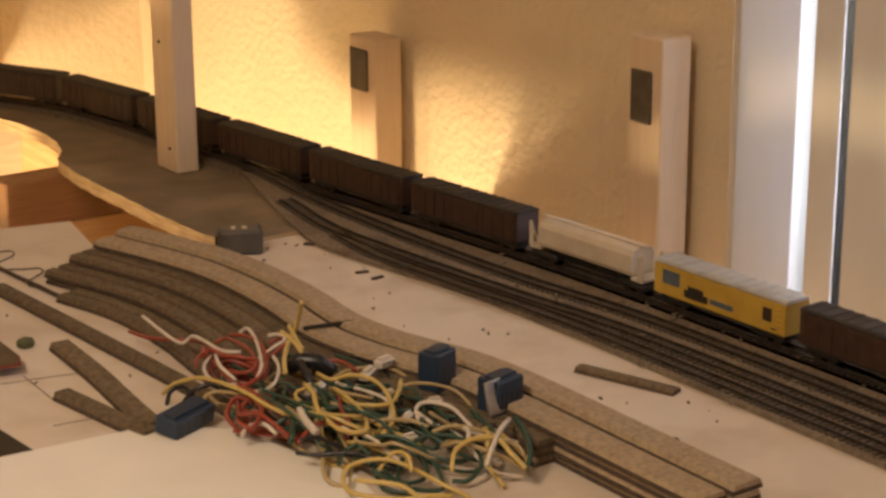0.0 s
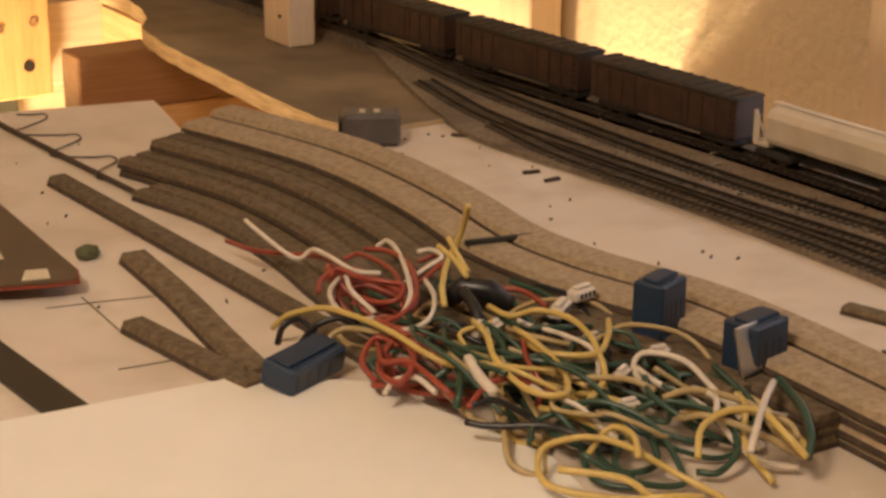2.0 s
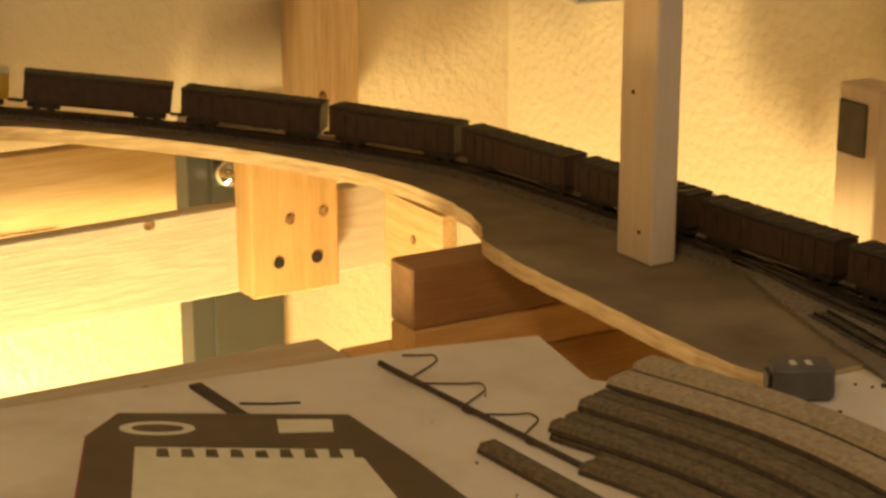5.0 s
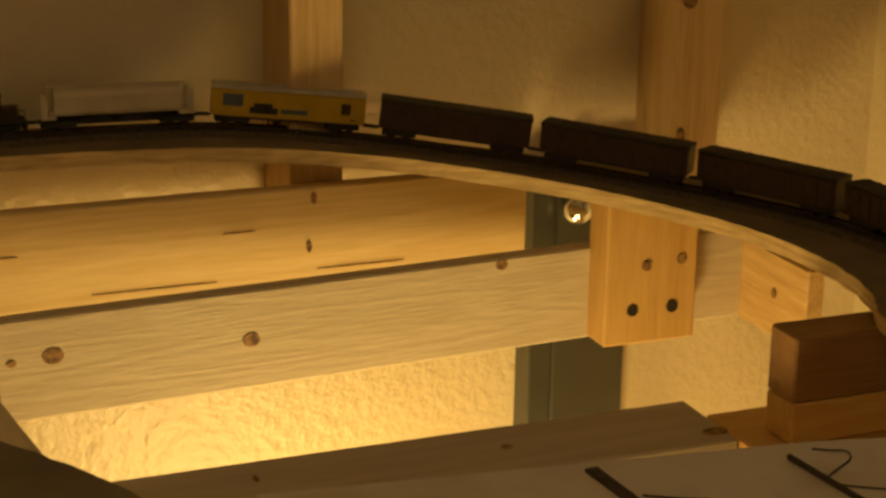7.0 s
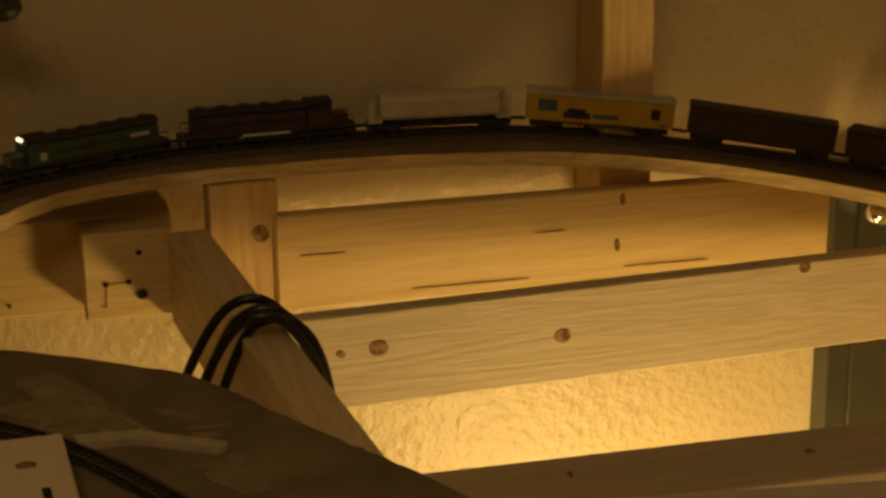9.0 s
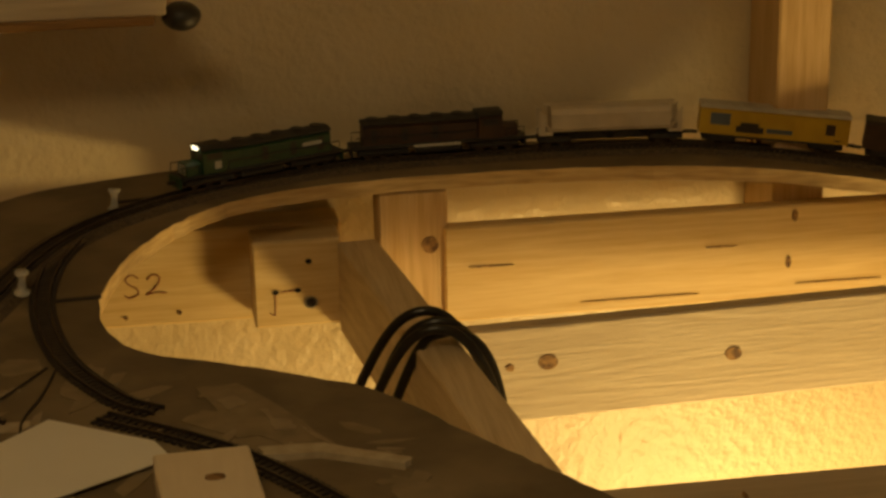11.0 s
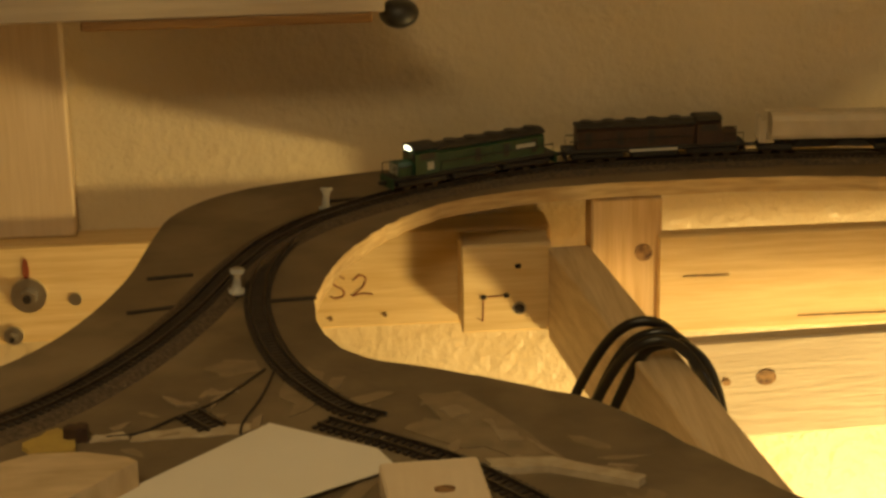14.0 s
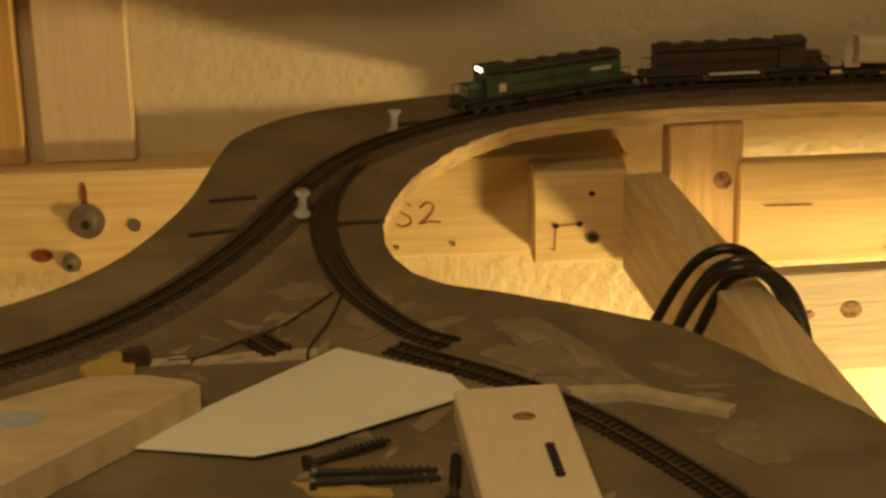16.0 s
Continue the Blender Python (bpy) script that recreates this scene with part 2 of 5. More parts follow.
def add_sweep(bm, pts, profile, close=True):
    """Sweeps a profile of (sideways, up) along a path of level points."""
    rows = []
    for i, p in enumerate(pts):
        d = pts[min(i + 1, len(pts) - 1)] - pts[max(i - 1, 0)]
        s = Vector((d.y, -d.x, 0)).normalized()
        rows.append([bm.verts.new(p + s * a + Vector((0, 0, b))) for a, b in profile])
    k = len(profile)
    for r0, r1 in zip(rows, rows[1:]):
        for j in range(k if close else k - 1):
            bm.faces.new((r0[j], r0[(j + 1) % k], r1[(j + 1) % k], r1[j]))
    if close:
        bm.faces.new(rows[0]), bm.faces.new(rows[-1][::-1])
    return bm


def add_tube(bm, pts, r, seg=6):
    rows, side = [], Vector((0.3, 0.2, 1)).normalized()
    for i, p in enumerate(pts):
        d = (pts[min(i + 1, len(pts) - 1)] - pts[max(i - 1, 0)]).normalized()
        u = (side - d * side.dot(d)).normalized()
        side = u
        w = d.cross(u)
        rows.append([bm.verts.new(p + (u * math.cos(a) + w * math.sin(a)) * r) for a in [2 * math.pi * k / seg for k in range(seg)]])
    for r0, r1 in zip(rows, rows[1:]):
        for j in range(seg):
            bm.faces.new((r0[j], r0[(j + 1) % seg], r1[(j + 1) % seg], r1[j]))
    bm.faces.new(rows[0]), bm.faces.new(rows[-1][::-1])
    return bm


def slab(outline, top, thick, grid=0.04):
    """A sheet of a free outline in plan, whose top follows the height top(x, y)."""
    from mathutils.geometry import delaunay_2d_cdt
    o = [Vector((p[0], p[1])) for p in outline]

    def inside(x, y):
        c = False
        for a, b in zip(o, o[1:] + o[:1]):
            if (a.y > y) != (b.y > y) and x < (b.x - a.x) * (y - a.y) / (b.y - a.y) + a.x:
                c = not c
        return c
    x0, x1, y0, y1 = min(p.x for p in o), max(p.x for p in o), min(p.y for p in o), max(p.y for p in o)
    pts = list(o)
    for i in range(1, int((x1 - x0) / grid)):
        for j in range(1, int((y1 - y0) / grid)):
            x, y = x0 + i * grid, y0 + j * grid
            if inside(x, y) and min((Vector((x, y)) - p).length for p in o) > grid * 0.35:
                pts.append(Vector((x, y)))
    vs, es, fs, *_ = delaunay_2d_cdt(pts, [(i, (i + 1) % len(o)) for i in range(len(o))], [list(range(len(o)))], 1, 1e-5)
    bm = bmesh.new()
    tv = [bm.verts.new((v.x, v.y, top(v.x, v.y))) for v in vs]
    bv = [bm.verts.new((v.x, v.y, top(v.x, v.y) - thick)) for v in vs]
    use = {}
    for f in fs:
        bm.faces.new([tv[i] for i in f])
        bm.faces.new([bv[i] for i in reversed(f)])
        for a, b in zip(f, f[1:] + f[:1]):
            use[(a, b)] = 1
    for a, b in use:
        if (b, a) not in use:
            q = bm.faces.new((tv[a], bv[a], bv[b], tv[b]))
            q.material_index = 1
    return bm


def knot(parent, x, y, z, rx, rz, axis="y", material=None, name="knot"):
    """A flat oval knot or nail head, 1 mm proud of the face."""
    turn = {"y": pose(x, y, z, 90), "z": pose(x, y, z), "x": pose(x, y, z, 0, 90)}[axis]
    bm = add_cyl(bmesh.new(), 1, 0.0013 if name == "crack" else 0.0016, turn @ Matrix.Diagonal((rx, rz, 1, 1)), 14)
    return part(name, bm, material or M_KNOT, parent)


def rise(x, y=0):
    """The height of the plywood: the line climbs round the far bend."""
    t = min(1, max(0, (1.04 - x) / 0.5))
    return 1.0 + 0.046 * t * t * (3 - 2 * t)

# ---- the room ----
def wall(name, label, x0, x1, y0, y1, z0, z1, holes=()):
    bm = bmesh.new()
    if not holes:
        add_box(bm, x0, x1, y0, y1, z0, z1, bev=0)
    for (a0, a1, b0, b1) in holes:
        add_box(bm, x0, x1, y0, a0, z0, z1, bev=0)
        add_box(bm, x0, x1, a1, y1, z0, z1, bev=0)
        add_box(bm, x0, x1, a0, a1, z0, b0, bev=0)
        add_box(bm, x0, x1, a0, a1, b1, z1, bev=0)
    return tagged(part(name, bm, M_WALL), label, "wall", kind="structure")


WALL_Y, WALL_X = 1.69, 1.36
wall("wall_north", "cream painted wall with a knockdown texture", -2.2, WALL_X + 0.14, WALL_Y, WALL_Y + 0.12, 0, 2.4)
wall("wall_east", "cream painted wall with a window beside the yard", WALL_X, WALL_X + 0.12, -2.4, WALL_Y, 0, 2.4, [(-0.42, 0.489, 0.80, 1.9)])
wall("wall_west", "plain cream painted wall", -2.32, -2.2, -2.4, WALL_Y + 0.12, 0, 2.4)
wall("wall_south", "plain cream painted wall", -2.2, WALL_X + 0.12, -2.52, -2.4, 0, 2.4)
tagged(part("floor", box(-2.32, WALL_X + 0.12, -2.52, WALL_Y + 0.12, -0.1, 0, bev=0), M_FLOOR), "dull brown floor under the layout", "floor", kind="structure")
tagged(part("ceiling", box(-2.32, WALL_X + 0.12, -2.52, WALL_Y + 0.12, 2.4, 2.5, bev=0), M_CEIL), "plain pale ceiling", "ceiling", kind="structure")

win = thing("window_1", "tall window behind closed pale vertical blinds with daylight slits", "window", kind="structure", at=(WALL_X, 0.0, 0.80))
for y0, y1 in ((0.474, 0.4885), (-0.4195, -0.405)):
    part("window_frame", box(WALL_X + 0.06, WALL_X + 0.10, y0, y1, 0.801, 1.899), M_WHITE, win)
part("window_frame", box(WALL_X - 0.018, WALL_X + 0.02, -0.44, 0.515, 1.901, 1.95), M_WHITE, win)
part("window_sill", box(WALL_X - 0.02, WALL_X + 0.06, -0.46, 0.53, 0.77, 0.799), M_WHITE, win)
vane_y = [0.455, 0.3825] + [0.318 - k * 0.074 for k in range(10)]
for k, y in enumerate(vane_y):
    w = 0.0345 if k == 0 else 0.0155 if k == 1 else 0.034
    part("blind_vane", box(-0.001, 0.001, -w, w, 0.802, 1.88, pose(WALL_X + 0.012, y, 0, 0, 0, 5), bev=0), M_BLINDS if k == 0 else M_BLINDS_DENSE, win)
pane = part("pane", box(WALL_X + 0.08, WALL_X + 0.084, -0.42, 0.489, 0.80, 1.9, bev=0), M_CLEAR, win)
pane.visible_shadow = False

for lx, ly, lz in ((0.70, 1.10, 0.40), (0.70, 1.48, 0.34)):
    bulb = thing("work_lamp", "bulb lamp on a slim stand under the layout", "lamp", "lamps under the layout", at=(lx, ly, 0.0))
    part("pole", add_cyl(bmesh.new(), 0.009, lz - 0.02, pose(lx, ly, lz / 2)), M_BLACK, bulb)
    part("foot", add_cyl(bmesh.new(), 0.08, 0.016, pose(lx, ly, 0.008), 24), M_BLACK, bulb)
    part("socket", add_cyl(bmesh.new(), 0.018, 0.03, pose(lx, ly, lz)), M_BLACK, bulb)
cl = thing("ceiling_light", "square ceiling light in the middle of the room", "lamp", at=(-0.3, -0.3, 2.4))
part("frame", box(-0.58, -0.02, -0.58, -0.02, 2.37, 2.4), M_WHITE, cl)

# ---- lumber along the north wall ----
def board(name, label, x0, x1, y0, y1, z0, z1, material, m=None, category="board", bev=0.0018):
    return tagged(part(name, box(x0, x1, y0, y1, z0, z1, m, bev), material), label, category)


def lumber(name, label, x0, x1, y0, y1, z0, z1, material, m=None, category="board"):
    """A board that carries knots: an empty with the plank as its part."""
    t = thing(name, label, category, at=((x0 + x1) / 2, (y0 + y1) / 2, z0))
    part("plank", box(x0, x1, y0, y1, z0, z1, m, 0.0018), material, t)
    return t


ub = lumber("ledger_board", "pale pine board nailed across the wall studs", 0.331, 0.893, 1.584, 1.603, 0.901, 0.995, M_PINE_X)
for x, z in ((0.673, 0.985), (0.668, 0.938)):
    knot(ub, x, 1.5835, z, 0.0028, 0.006, name="nail")
knot(ub, 0.60, 1.5835, 0.958, 0.016, 0.0005)
knot(ub, 0.72, 1.5835, 0.915, 0.045, 0.0005, name="crack")
knot(ub, 0.375, 1.5835, 0.955, 0.022, 0.0006, name="crack")
knot(ub, 0.52, 1.5835, 0.912, 0.06, 0.0004, name="crack")
s2 = lumber("ledger_board", "yellowish pine ledger with red pen marks", -0.55, 0.24, 1.645, 1.689, 0.897, 0.991, M_PINE_X)
for pen in ([(0.046, 0.946), (0.040, 0.950), (0.034, 0.946), (0.037, 0.940), (0.044, 0.936), (0.045, 0.930), (0.037, 0.927), (0.032, 0.930)],
            [(0.054, 0.944), (0.060, 0.949), (0.066, 0.946), (0.064, 0.939), (0.057, 0.932), (0.053, 0.929), (0.062, 0.931), (0.072, 0.930)]):
    part("pen_stroke", add_tube(bmesh.new(), spline([Vector((u, 1.6448, v)) for u, v in pen], 4), 0.0007, 5), M_INK, s2)
knot(s2, 0.032, 1.6445, 0.907, 0.002, 0.002, name="nail")
knot(s2, 0.083, 1.6445, 0.909, 0.002, 0.002, name="nail")
for (x, z, r) in ((-0.245, 0.944, 0.0165), (-0.262, 0.905, 0.009)):
    wb = thing("wall_bolt", "zinc bolt with a round washer in the ledger", "bolt", "bolts in the ledger", at=(x, 1.645, z))
    part("washer", add_cyl(bmesh.new(), r, 0.003, pose(x, 1.6435, z, 90), 24), M_STEEL, wb)
    part("head", add_cyl(bmesh.new(), r * 0.5, 0.010, pose(x, 1.637, z, 90), 6), M_STEEL, wb)
    knot(wb, x, 1.6315, z, r * 0.25, r * 0.25, material=M_HOLE, name="socket")
knot(s2, -0.203, 1.6445, 0.938, 0.006, 0.006, material=M_STEEL, name="screw_head")
knot(s2, -0.246, 1.6445, 0.968, 0.003, 0.012, material=M_INK, name="pen_mark")
knot(s2, -0.288, 1.6445, 0.912, 0.010, 0.006, material=M_INK, name="pen_mark")

st = lumber("wall_stud", "upright pine stud against the wall", 0.657, 0.709, 1.604, 1.689, 0.902, 2.39, M_PINE_Z, category="stud")
knot(st, 0.668, 1.6035, 1.075, 0.004, 0.009)
cs = lumber("wall_stud", "upright pine stud in the room corner", 1.064, 1.116, 1.605, 1.689, 0.945, 2.39, M_PINE_Z, category="stud")
knot(cs, 1.075, 1.6045, 1.155, 0.010, 0.016)
knot(cs, 1.072, 1.6045, 1.008, 0.005, 0.010)
lumber("wall_panel_board", "wide pale upright board on the wall", -0.283, -0.200, 1.668, 1.689, 0.9915, 2.39, M_PALE_Z, category="board")
lumber("wall_panel_board", "brown upright board at the wall's left end", -0.42, -0.298, 1.664, 1.689, 0.9915, 2.39, M_ORANGE, category="board")

blk = lumber("spacer_block", "short pine block with a cable hole and pen marks", 0.152, 0.235, 1.600, 1.644, 0.903, 0.988, M_PINE_X, category="wood block")
knot(blk, 0.205, 1.5995, 0.926, 0.0065, 0.006, material=M_STEEL, name="grommet")
knot(blk, 0.205, 1.5985, 0.926, 0.0045, 0.004, material=M_HOLE, name="cable_hole")
for x, z in ((0.172, 0.938), (0.193, 0.939), (0.204, 0.967), (0.238, 0.915)):
    knot(blk, x, 1.5995, z, 0.003, 0.0022, material=M_HOLE, name="nail_hole")
for x0, z0, x1, z1 in ((0.172, 0.936, 0.171, 0.915), (0.171, 0.915, 0.166, 0.918), (0.176, 0.938, 0.190, 0.939)):
    part("pen_stroke", add_tube(bmesh.new(), [Vector((x0, 1.5996, z0)), Vector((x1, 1.5996, z1))], 0.0006, 5), M_INK, blk)

riser = lumber("riser_post", "short pine riser under the plywood", 0.270, 0.335, 1.590, 1.628, 0.86, 1.030, M_PINE_Z, category="riser")
knot(riser, 0.318, 1.5895, 0.978, 0.008, 0.008)
knot(riser, 0.2705, 1.60, 0.975, 0.003, 0.02, "x")

jo = lumber("cross_joist", "pale pine joist running out from the wall", -0.019, 0.019, -0.36, 0.33, 0.896, 0.985, M_JOIST_Y, pose(0.283, 1.27, 0, 0, 0, 5.7), category="joist")

p = pose(0.283, 1.27, 0, 0, 0, 5.7) @ Vector((-0.0194, -0.02, 0.935))
knot(jo, p.x, p.y, p.z, 0.003, 0.008, "x")
p = pose(0.283, 1.27, 0, 0, 0, 5.7) @ Vector((0.004, -0.20, 0.9852))
knot(jo, p.x, p.y, p.z, 0.004, 0.006, "z")
lb_turn = Matrix.Translation((0.40, 1.452, 0)) @ Matrix.Rotation(radians(3.4), 4, "Z")
lb = lumber("front_joist", "greyish pine joist with round knots and raised grain", -0.105, 0.700, 0.0, 0.019, 0.852, 0.942, M_PINE_X2, lb_turn, category="joist")
for x, z, r in ((0.0, 0.907, 0.009), (0.175, 0.897, 0.008), (0.42, 0.936, 0.006), (-0.035, 0.905, 0.004)):
    p = lb_turn @ Vector((x, -0.0004, z))
    knot(lb, p.x, p.y, p.z, r, r * 0.8, material=M_KNOT)
eb = lumber("end_block", "pine block closing the joist frame", 1.085, 1.104, 1.375, 1.50, 0.850, 0.933, M_PINE_Y, category="wood block")
knot(eb, 1.0845, 1.43, 0.894, 0.005, 0.004, "x")

hb = lumber("riser_block", "orange fir riser block with four screw holes", 0.913, 1.009, 1.448, 1.486, 0.853, 1.0, M_ORANGE, category="riser")
for x, z, r, mm in ((0.955, 0.930, 0.0052, M_KNOT), (0.992, 0.933, 0.0052, M_KNOT), (0.942, 0.887, 0.0058, M_HOLE), (0.984, 0.887, 0.0062, M_HOLE)):
    knot(hb, x, 1.4475, z, r, r, material=mm, name="screw_hole")

rail_b = lumber("flat_rail", "whitish board lying flat between the joists", 0.33, 0.879, 1.145, 1.234, 0.866, 0.885, M_FLATRAIL, category="board")
knot(rail_b, 0.700, 1.192, 0.8852, 0.005, 0.004, "z")
knot(rail_b, 0.869, 1.165, 0.8852, 0.011, 0.007, "z")
knot(rail_b, 0.50, 1.20, 0.8852, 0.002, 0.006, "z")
rj = lumber("red_joist", "reddish joist under the plywood edge", 0.908, 1.20, 1.118, 1.156, 0.9205, 0.975, M_RED, category="joist")
lumber("orange_joist", "orange fir joist under the reddish joist", 0.908, 1.20, 1.1165, 1.156, 0.886, 0.920, M_ORANGE_X, category="joist")
knot(rj, 1.02, 1.1175, 0.952, 0.004, 0.003)
lumber("flat_board", "orange board lying below the plywood edge", 0.88, 1.15, 0.74, 1.20, 0.866, 0.885, M_ORANGE_X, category="board")

cab = thing("metal_cabinet", "narrow grey-green metal cabinet against the wall", "cabinet", at=(0.98, 1.67, 0))
part("body", box(0.933, 1.042, 1.652, 1.689, 0, 0.975), M_GREY, cab)
part("door", box(0.957, 1.040, 1.645, 1.651, 0.05, 0.965), M_GREY, cab)
part("knob", add_ball(bmesh.new(), 0.0165, pose(0.971, 1.628, 0.9345), 24), M_CHROME, cab, "chrome ball knob", True)

# ---- stub posts and window side ----
for y0, y1, x0, ztop, lab, pl in ((1.010, 1.063, 1.311, 1.100, "stub post of pale pine with a steel plate", (1.024, 1.060, 1.038, 1.086)),
                                  (0.530, 0.577, 1.311, 1.174, "wide stub post of pale pine with a steel plate", (0.543, 0.572, 1.092, 1.142))):
    sp = thing("stub_post", lab, "post", "stub posts at the east wall", at=(x0, y0, 0))
    part("post", box(x0, WALL_X - 0.013, y0, y1, 0, ztop), M_PALE_Z, sp)
    part("plate", box(x0 - 0.002, x0, *pl), M_PLATE, sp, "dark steel plate")

pp = lumber("support_post", "slim square pine post standing on the plywood", 1.031, 1.056, 0.957, 1.003, 1.0, 1.2135, M_PALE_Z, category="post")
for y, z in ((0.985, 1.135), (0.972, 1.025)):
    knot(pp, 1.0305, y, z, 0.0015, 0.0015, "x", M_HOLE, "nail")
# unseen board, added to keep the bulbs' light off the east wall
board("yard_support", "unseen board added under the yard to block bulb light", 1.19, WALL_X - 0.004, -0.3, 0.86, 0.925, 0.944, M_PINE_Y)
board("upper_shelf", "weathered board carried by the slim post", 0.952, WALL_X - 0.004, 0.950, 1.006, 1.214, 1.240, M_PINE_X2, category="shelf")
us = thing("wall_shelf", "shelf edge with a brown lath and black end cap", "shelf", at=(-0.3, 1.62, 1.19))
part("plank", box(-1.2, 0.085, 1.52, 1.689, 1.221, 1.244), M_PINE_X2, us)
part("lath", box(-0.165, 0.075, 1.518, 1.53, 1.213, 1.221), M_BROWNLATH, us)
part("end_cap", add_ball(bmesh.new(), 0.017, pose(0.098, 1.54, 1.216) @ Matrix.Diagonal((1, 1, 0.75, 1)), 16), M_BLACK, us, "black rubber end cap", True)
board("wall_strip", "wood strip standing behind the tracks", 1.188, 1.200, 0.70, 1.10, 0.96, 1.006, M_PINE_Y, category="board")

# ---- plywood, deck ----
OUT = spline([(1.186, 0.702), (1.180, 0.85), (1.172, 0.95), (1.158, 1.07), (1.140, 1.21), (1.110, 1.33), (1.05, 1.44), (0.97, 1.53), (0.87, 1.595), (0.77, 1.625), (0.67, 1.645), (0.56, 1.670),
              (0.42, 1.686), (0.28, 1.684), (0.14, 1.672), (0.0, 1.632), (-0.06, 1.60), (-0.10, 1.545), (-0.114, 1.48), (-0.132, 1.36), (-0.172, 1.245), (-0.237, 1.168), (-0.36, 1.09), (-0.6, 1.0)], 6)
INN = spline([(0.955, 0.702), (0.942, 0.74), (0.938, 0.80), (0.939, 0.90), (0.942, 1.00), (0.952, 1.075), (0.980, 1.13), (0.993, 1.21), (0.983, 1.30), (0.940, 1.395), (0.868, 1.472), (0.78, 1.520), (0.70, 1.542), (0.563, 1.566),
              (0.457, 1.584), (0.32, 1.588), (0.21, 1.576), (0.13, 1.543), (0.08, 1.488), (0.047, 1.425), (0.026, 1.36), (0.016, 1.275), (0.04, 1.197), (0.112, 1.15), (0.194, 1.09), (0.246, 1.005), (0.285, 0.94), (0.33, 0.86), (0.37, 0.72)], 6)
rng = random.Random(4)
out2 = [(p[0], p[1]) for p in ((v.x, v.y) for v in [Vector((*q[:2],)) for q in OUT])]
inn2 = [(v.x + rng.uniform(-0.0012, 0.0012), v.y + rng.uniform(-0.0012, 0.0012)) for v in INN]
ply = part("plywood_base", slab(out2 + [(-0.6, 0.5), (0.37, 0.5)] + inn2[::-1], rise, 0.0135), [M_PLYTOP, M_PLYEDGE])
tagged(ply, "curved plywood track base, dirt-brown top and raw pale edge", "track base")
deck = part("deck_sheet", slab([(0.42, 0.93), (0.774, 0.888), (0.868, 0.866), (0.850, 0.775), (0.92, 0.699), (1.205, 0.699), (1.205, -0.3), (0.42, -0.3)], lambda x, y: 1.0, 0.012, 0.2), [M_SHEET, M_PLYEDGE])
tagged(deck, "whitish painted deck sheet with scraps lying on it", "layout deck")
yb = spline([(1.088, 0.93), (1.040, 0.775), (1.020, 0.70), (1.012, 0.645), (1.024, 0.555), (1.038, 0.47), (1.044, 0.36), (1.047, 0.2), (1.05, -0.28)], 6)
yard = part("yard_roadbed", slab([(v.x, v.y) for v in yb] + [(1.20, -0.28), (1.195, 0.5), (1.186, 0.702), (1.178, 0.88)], lambda x, y: 1.0045, 0.004, 0.06), [M_BALLAST, M_BALLAST])
tagged(yard, "flat dark ballasted roadbed of the yard", "roadbed")

# ---- tracks ----
def lift(pts, dz):
    return [Vector((p[0], p[1], rise(p[0], p[1]) + dz)) for p in pts]


def track(label, pts, dz=0.0, bed=True, group="tracks", tie=M_TIE):
    path = resample(lift([(v.x, v.y) for v in spline(pts, 14)], dz), 0.006)
    t = thing("track", label, "track", group, at=path[0])
    h = 0.0
    if bed:
        h = 0.0045
        part("roadbed", add_sweep(bmesh.new(), path, [(-0.0215, 0), (-0.0155, h), (0.0155, h), (0.0215, 0)]), M_ROADBED, t, "dark ballast shoulder")
    ties = bmesh.new()
    for a, b in zip(path, path[1:]):
        d = (b - a)
        m = Matrix.Translation(a + Vector((0, 0, h + 0.0007))) @ Matrix.Rotation(math.atan2(d.y, d.x), 4, "Z")
        add_box(ties, -0.0016, 0.0016, -0.0102, 0.0102, -0.0006, 0.0008, m, 0)
    tagged(part("tie_strip", ties, tie, t), kind="stuff")
    for s in (-0.0056, 0.0056):
        part("rail", add_sweep(bmesh.new(), path, [(s - 0.0008, h + 0.001), (s - 0.0008, h + 0.0036), (s + 0.0008, h + 0.0036), (s + 0.0008, h + 0.001)]), M_RAIL, t)
    return path


MAIN = [(1.165, -0.26), (1.158, 0.0), (1.151, 0.30), (1.143, 0.462), (1.124, 0.667), (1.102, 0.90), (1.084, 1.098), (1.066, 1.25), (1.035, 1.345), (0.975, 1.44), (0.885, 1.525), (0.78, 1.575), (0.68, 1.605),
        (0.55, 1.632), (0.42, 1.640), (0.25, 1.630), (0.12, 1.580), (0.035, 1.515), (-0.015, 1.45), (-0.048, 1.37), (-0.076, 1.28), (-0.114, 1.19), (-0.162, 1.115), (-0.224, 1.058), (-0.32, 1.0), (-0.55, 0.92)]
main_path = track("main line of dark track on a ballast shoulder", MAIN, 0.0)
track("short spur track ending on the plywood", [(0.004, 1.475), (-0.020, 1.39), (-0.026, 1.29), (-0.008, 1.18), (0.028, 1.10), (0.056, 1.072)], 0.001, False)
track("loose length of black flexible track", [(0.018, 1.072), (0.084, 1.014), (0.125, 0.962), (0.160, 0.902), (0.188, 0.842), (0.22, 0.74), (0.24, 0.62)], 0.0008, False)
track("second yard track branching from the main line", [(1.100, 0.92), (1.086, 0.78), (1.086, 0.60), (1.095, 0.45), (1.112, 0.30), (1.118, 0.0), (1.12, -0.26)], 0.0046, False, tie=M_TIE_YARD)
track("third yard track at the front of the yard", [(1.060, 0.79), (1.045, 0.68), (1.052, 0.56), (1.066, 0.42), (1.082, 0.28), (1.088, 0.0), (1.09, -0.26)], 0.0046, False, tie=M_TIE_YARD)
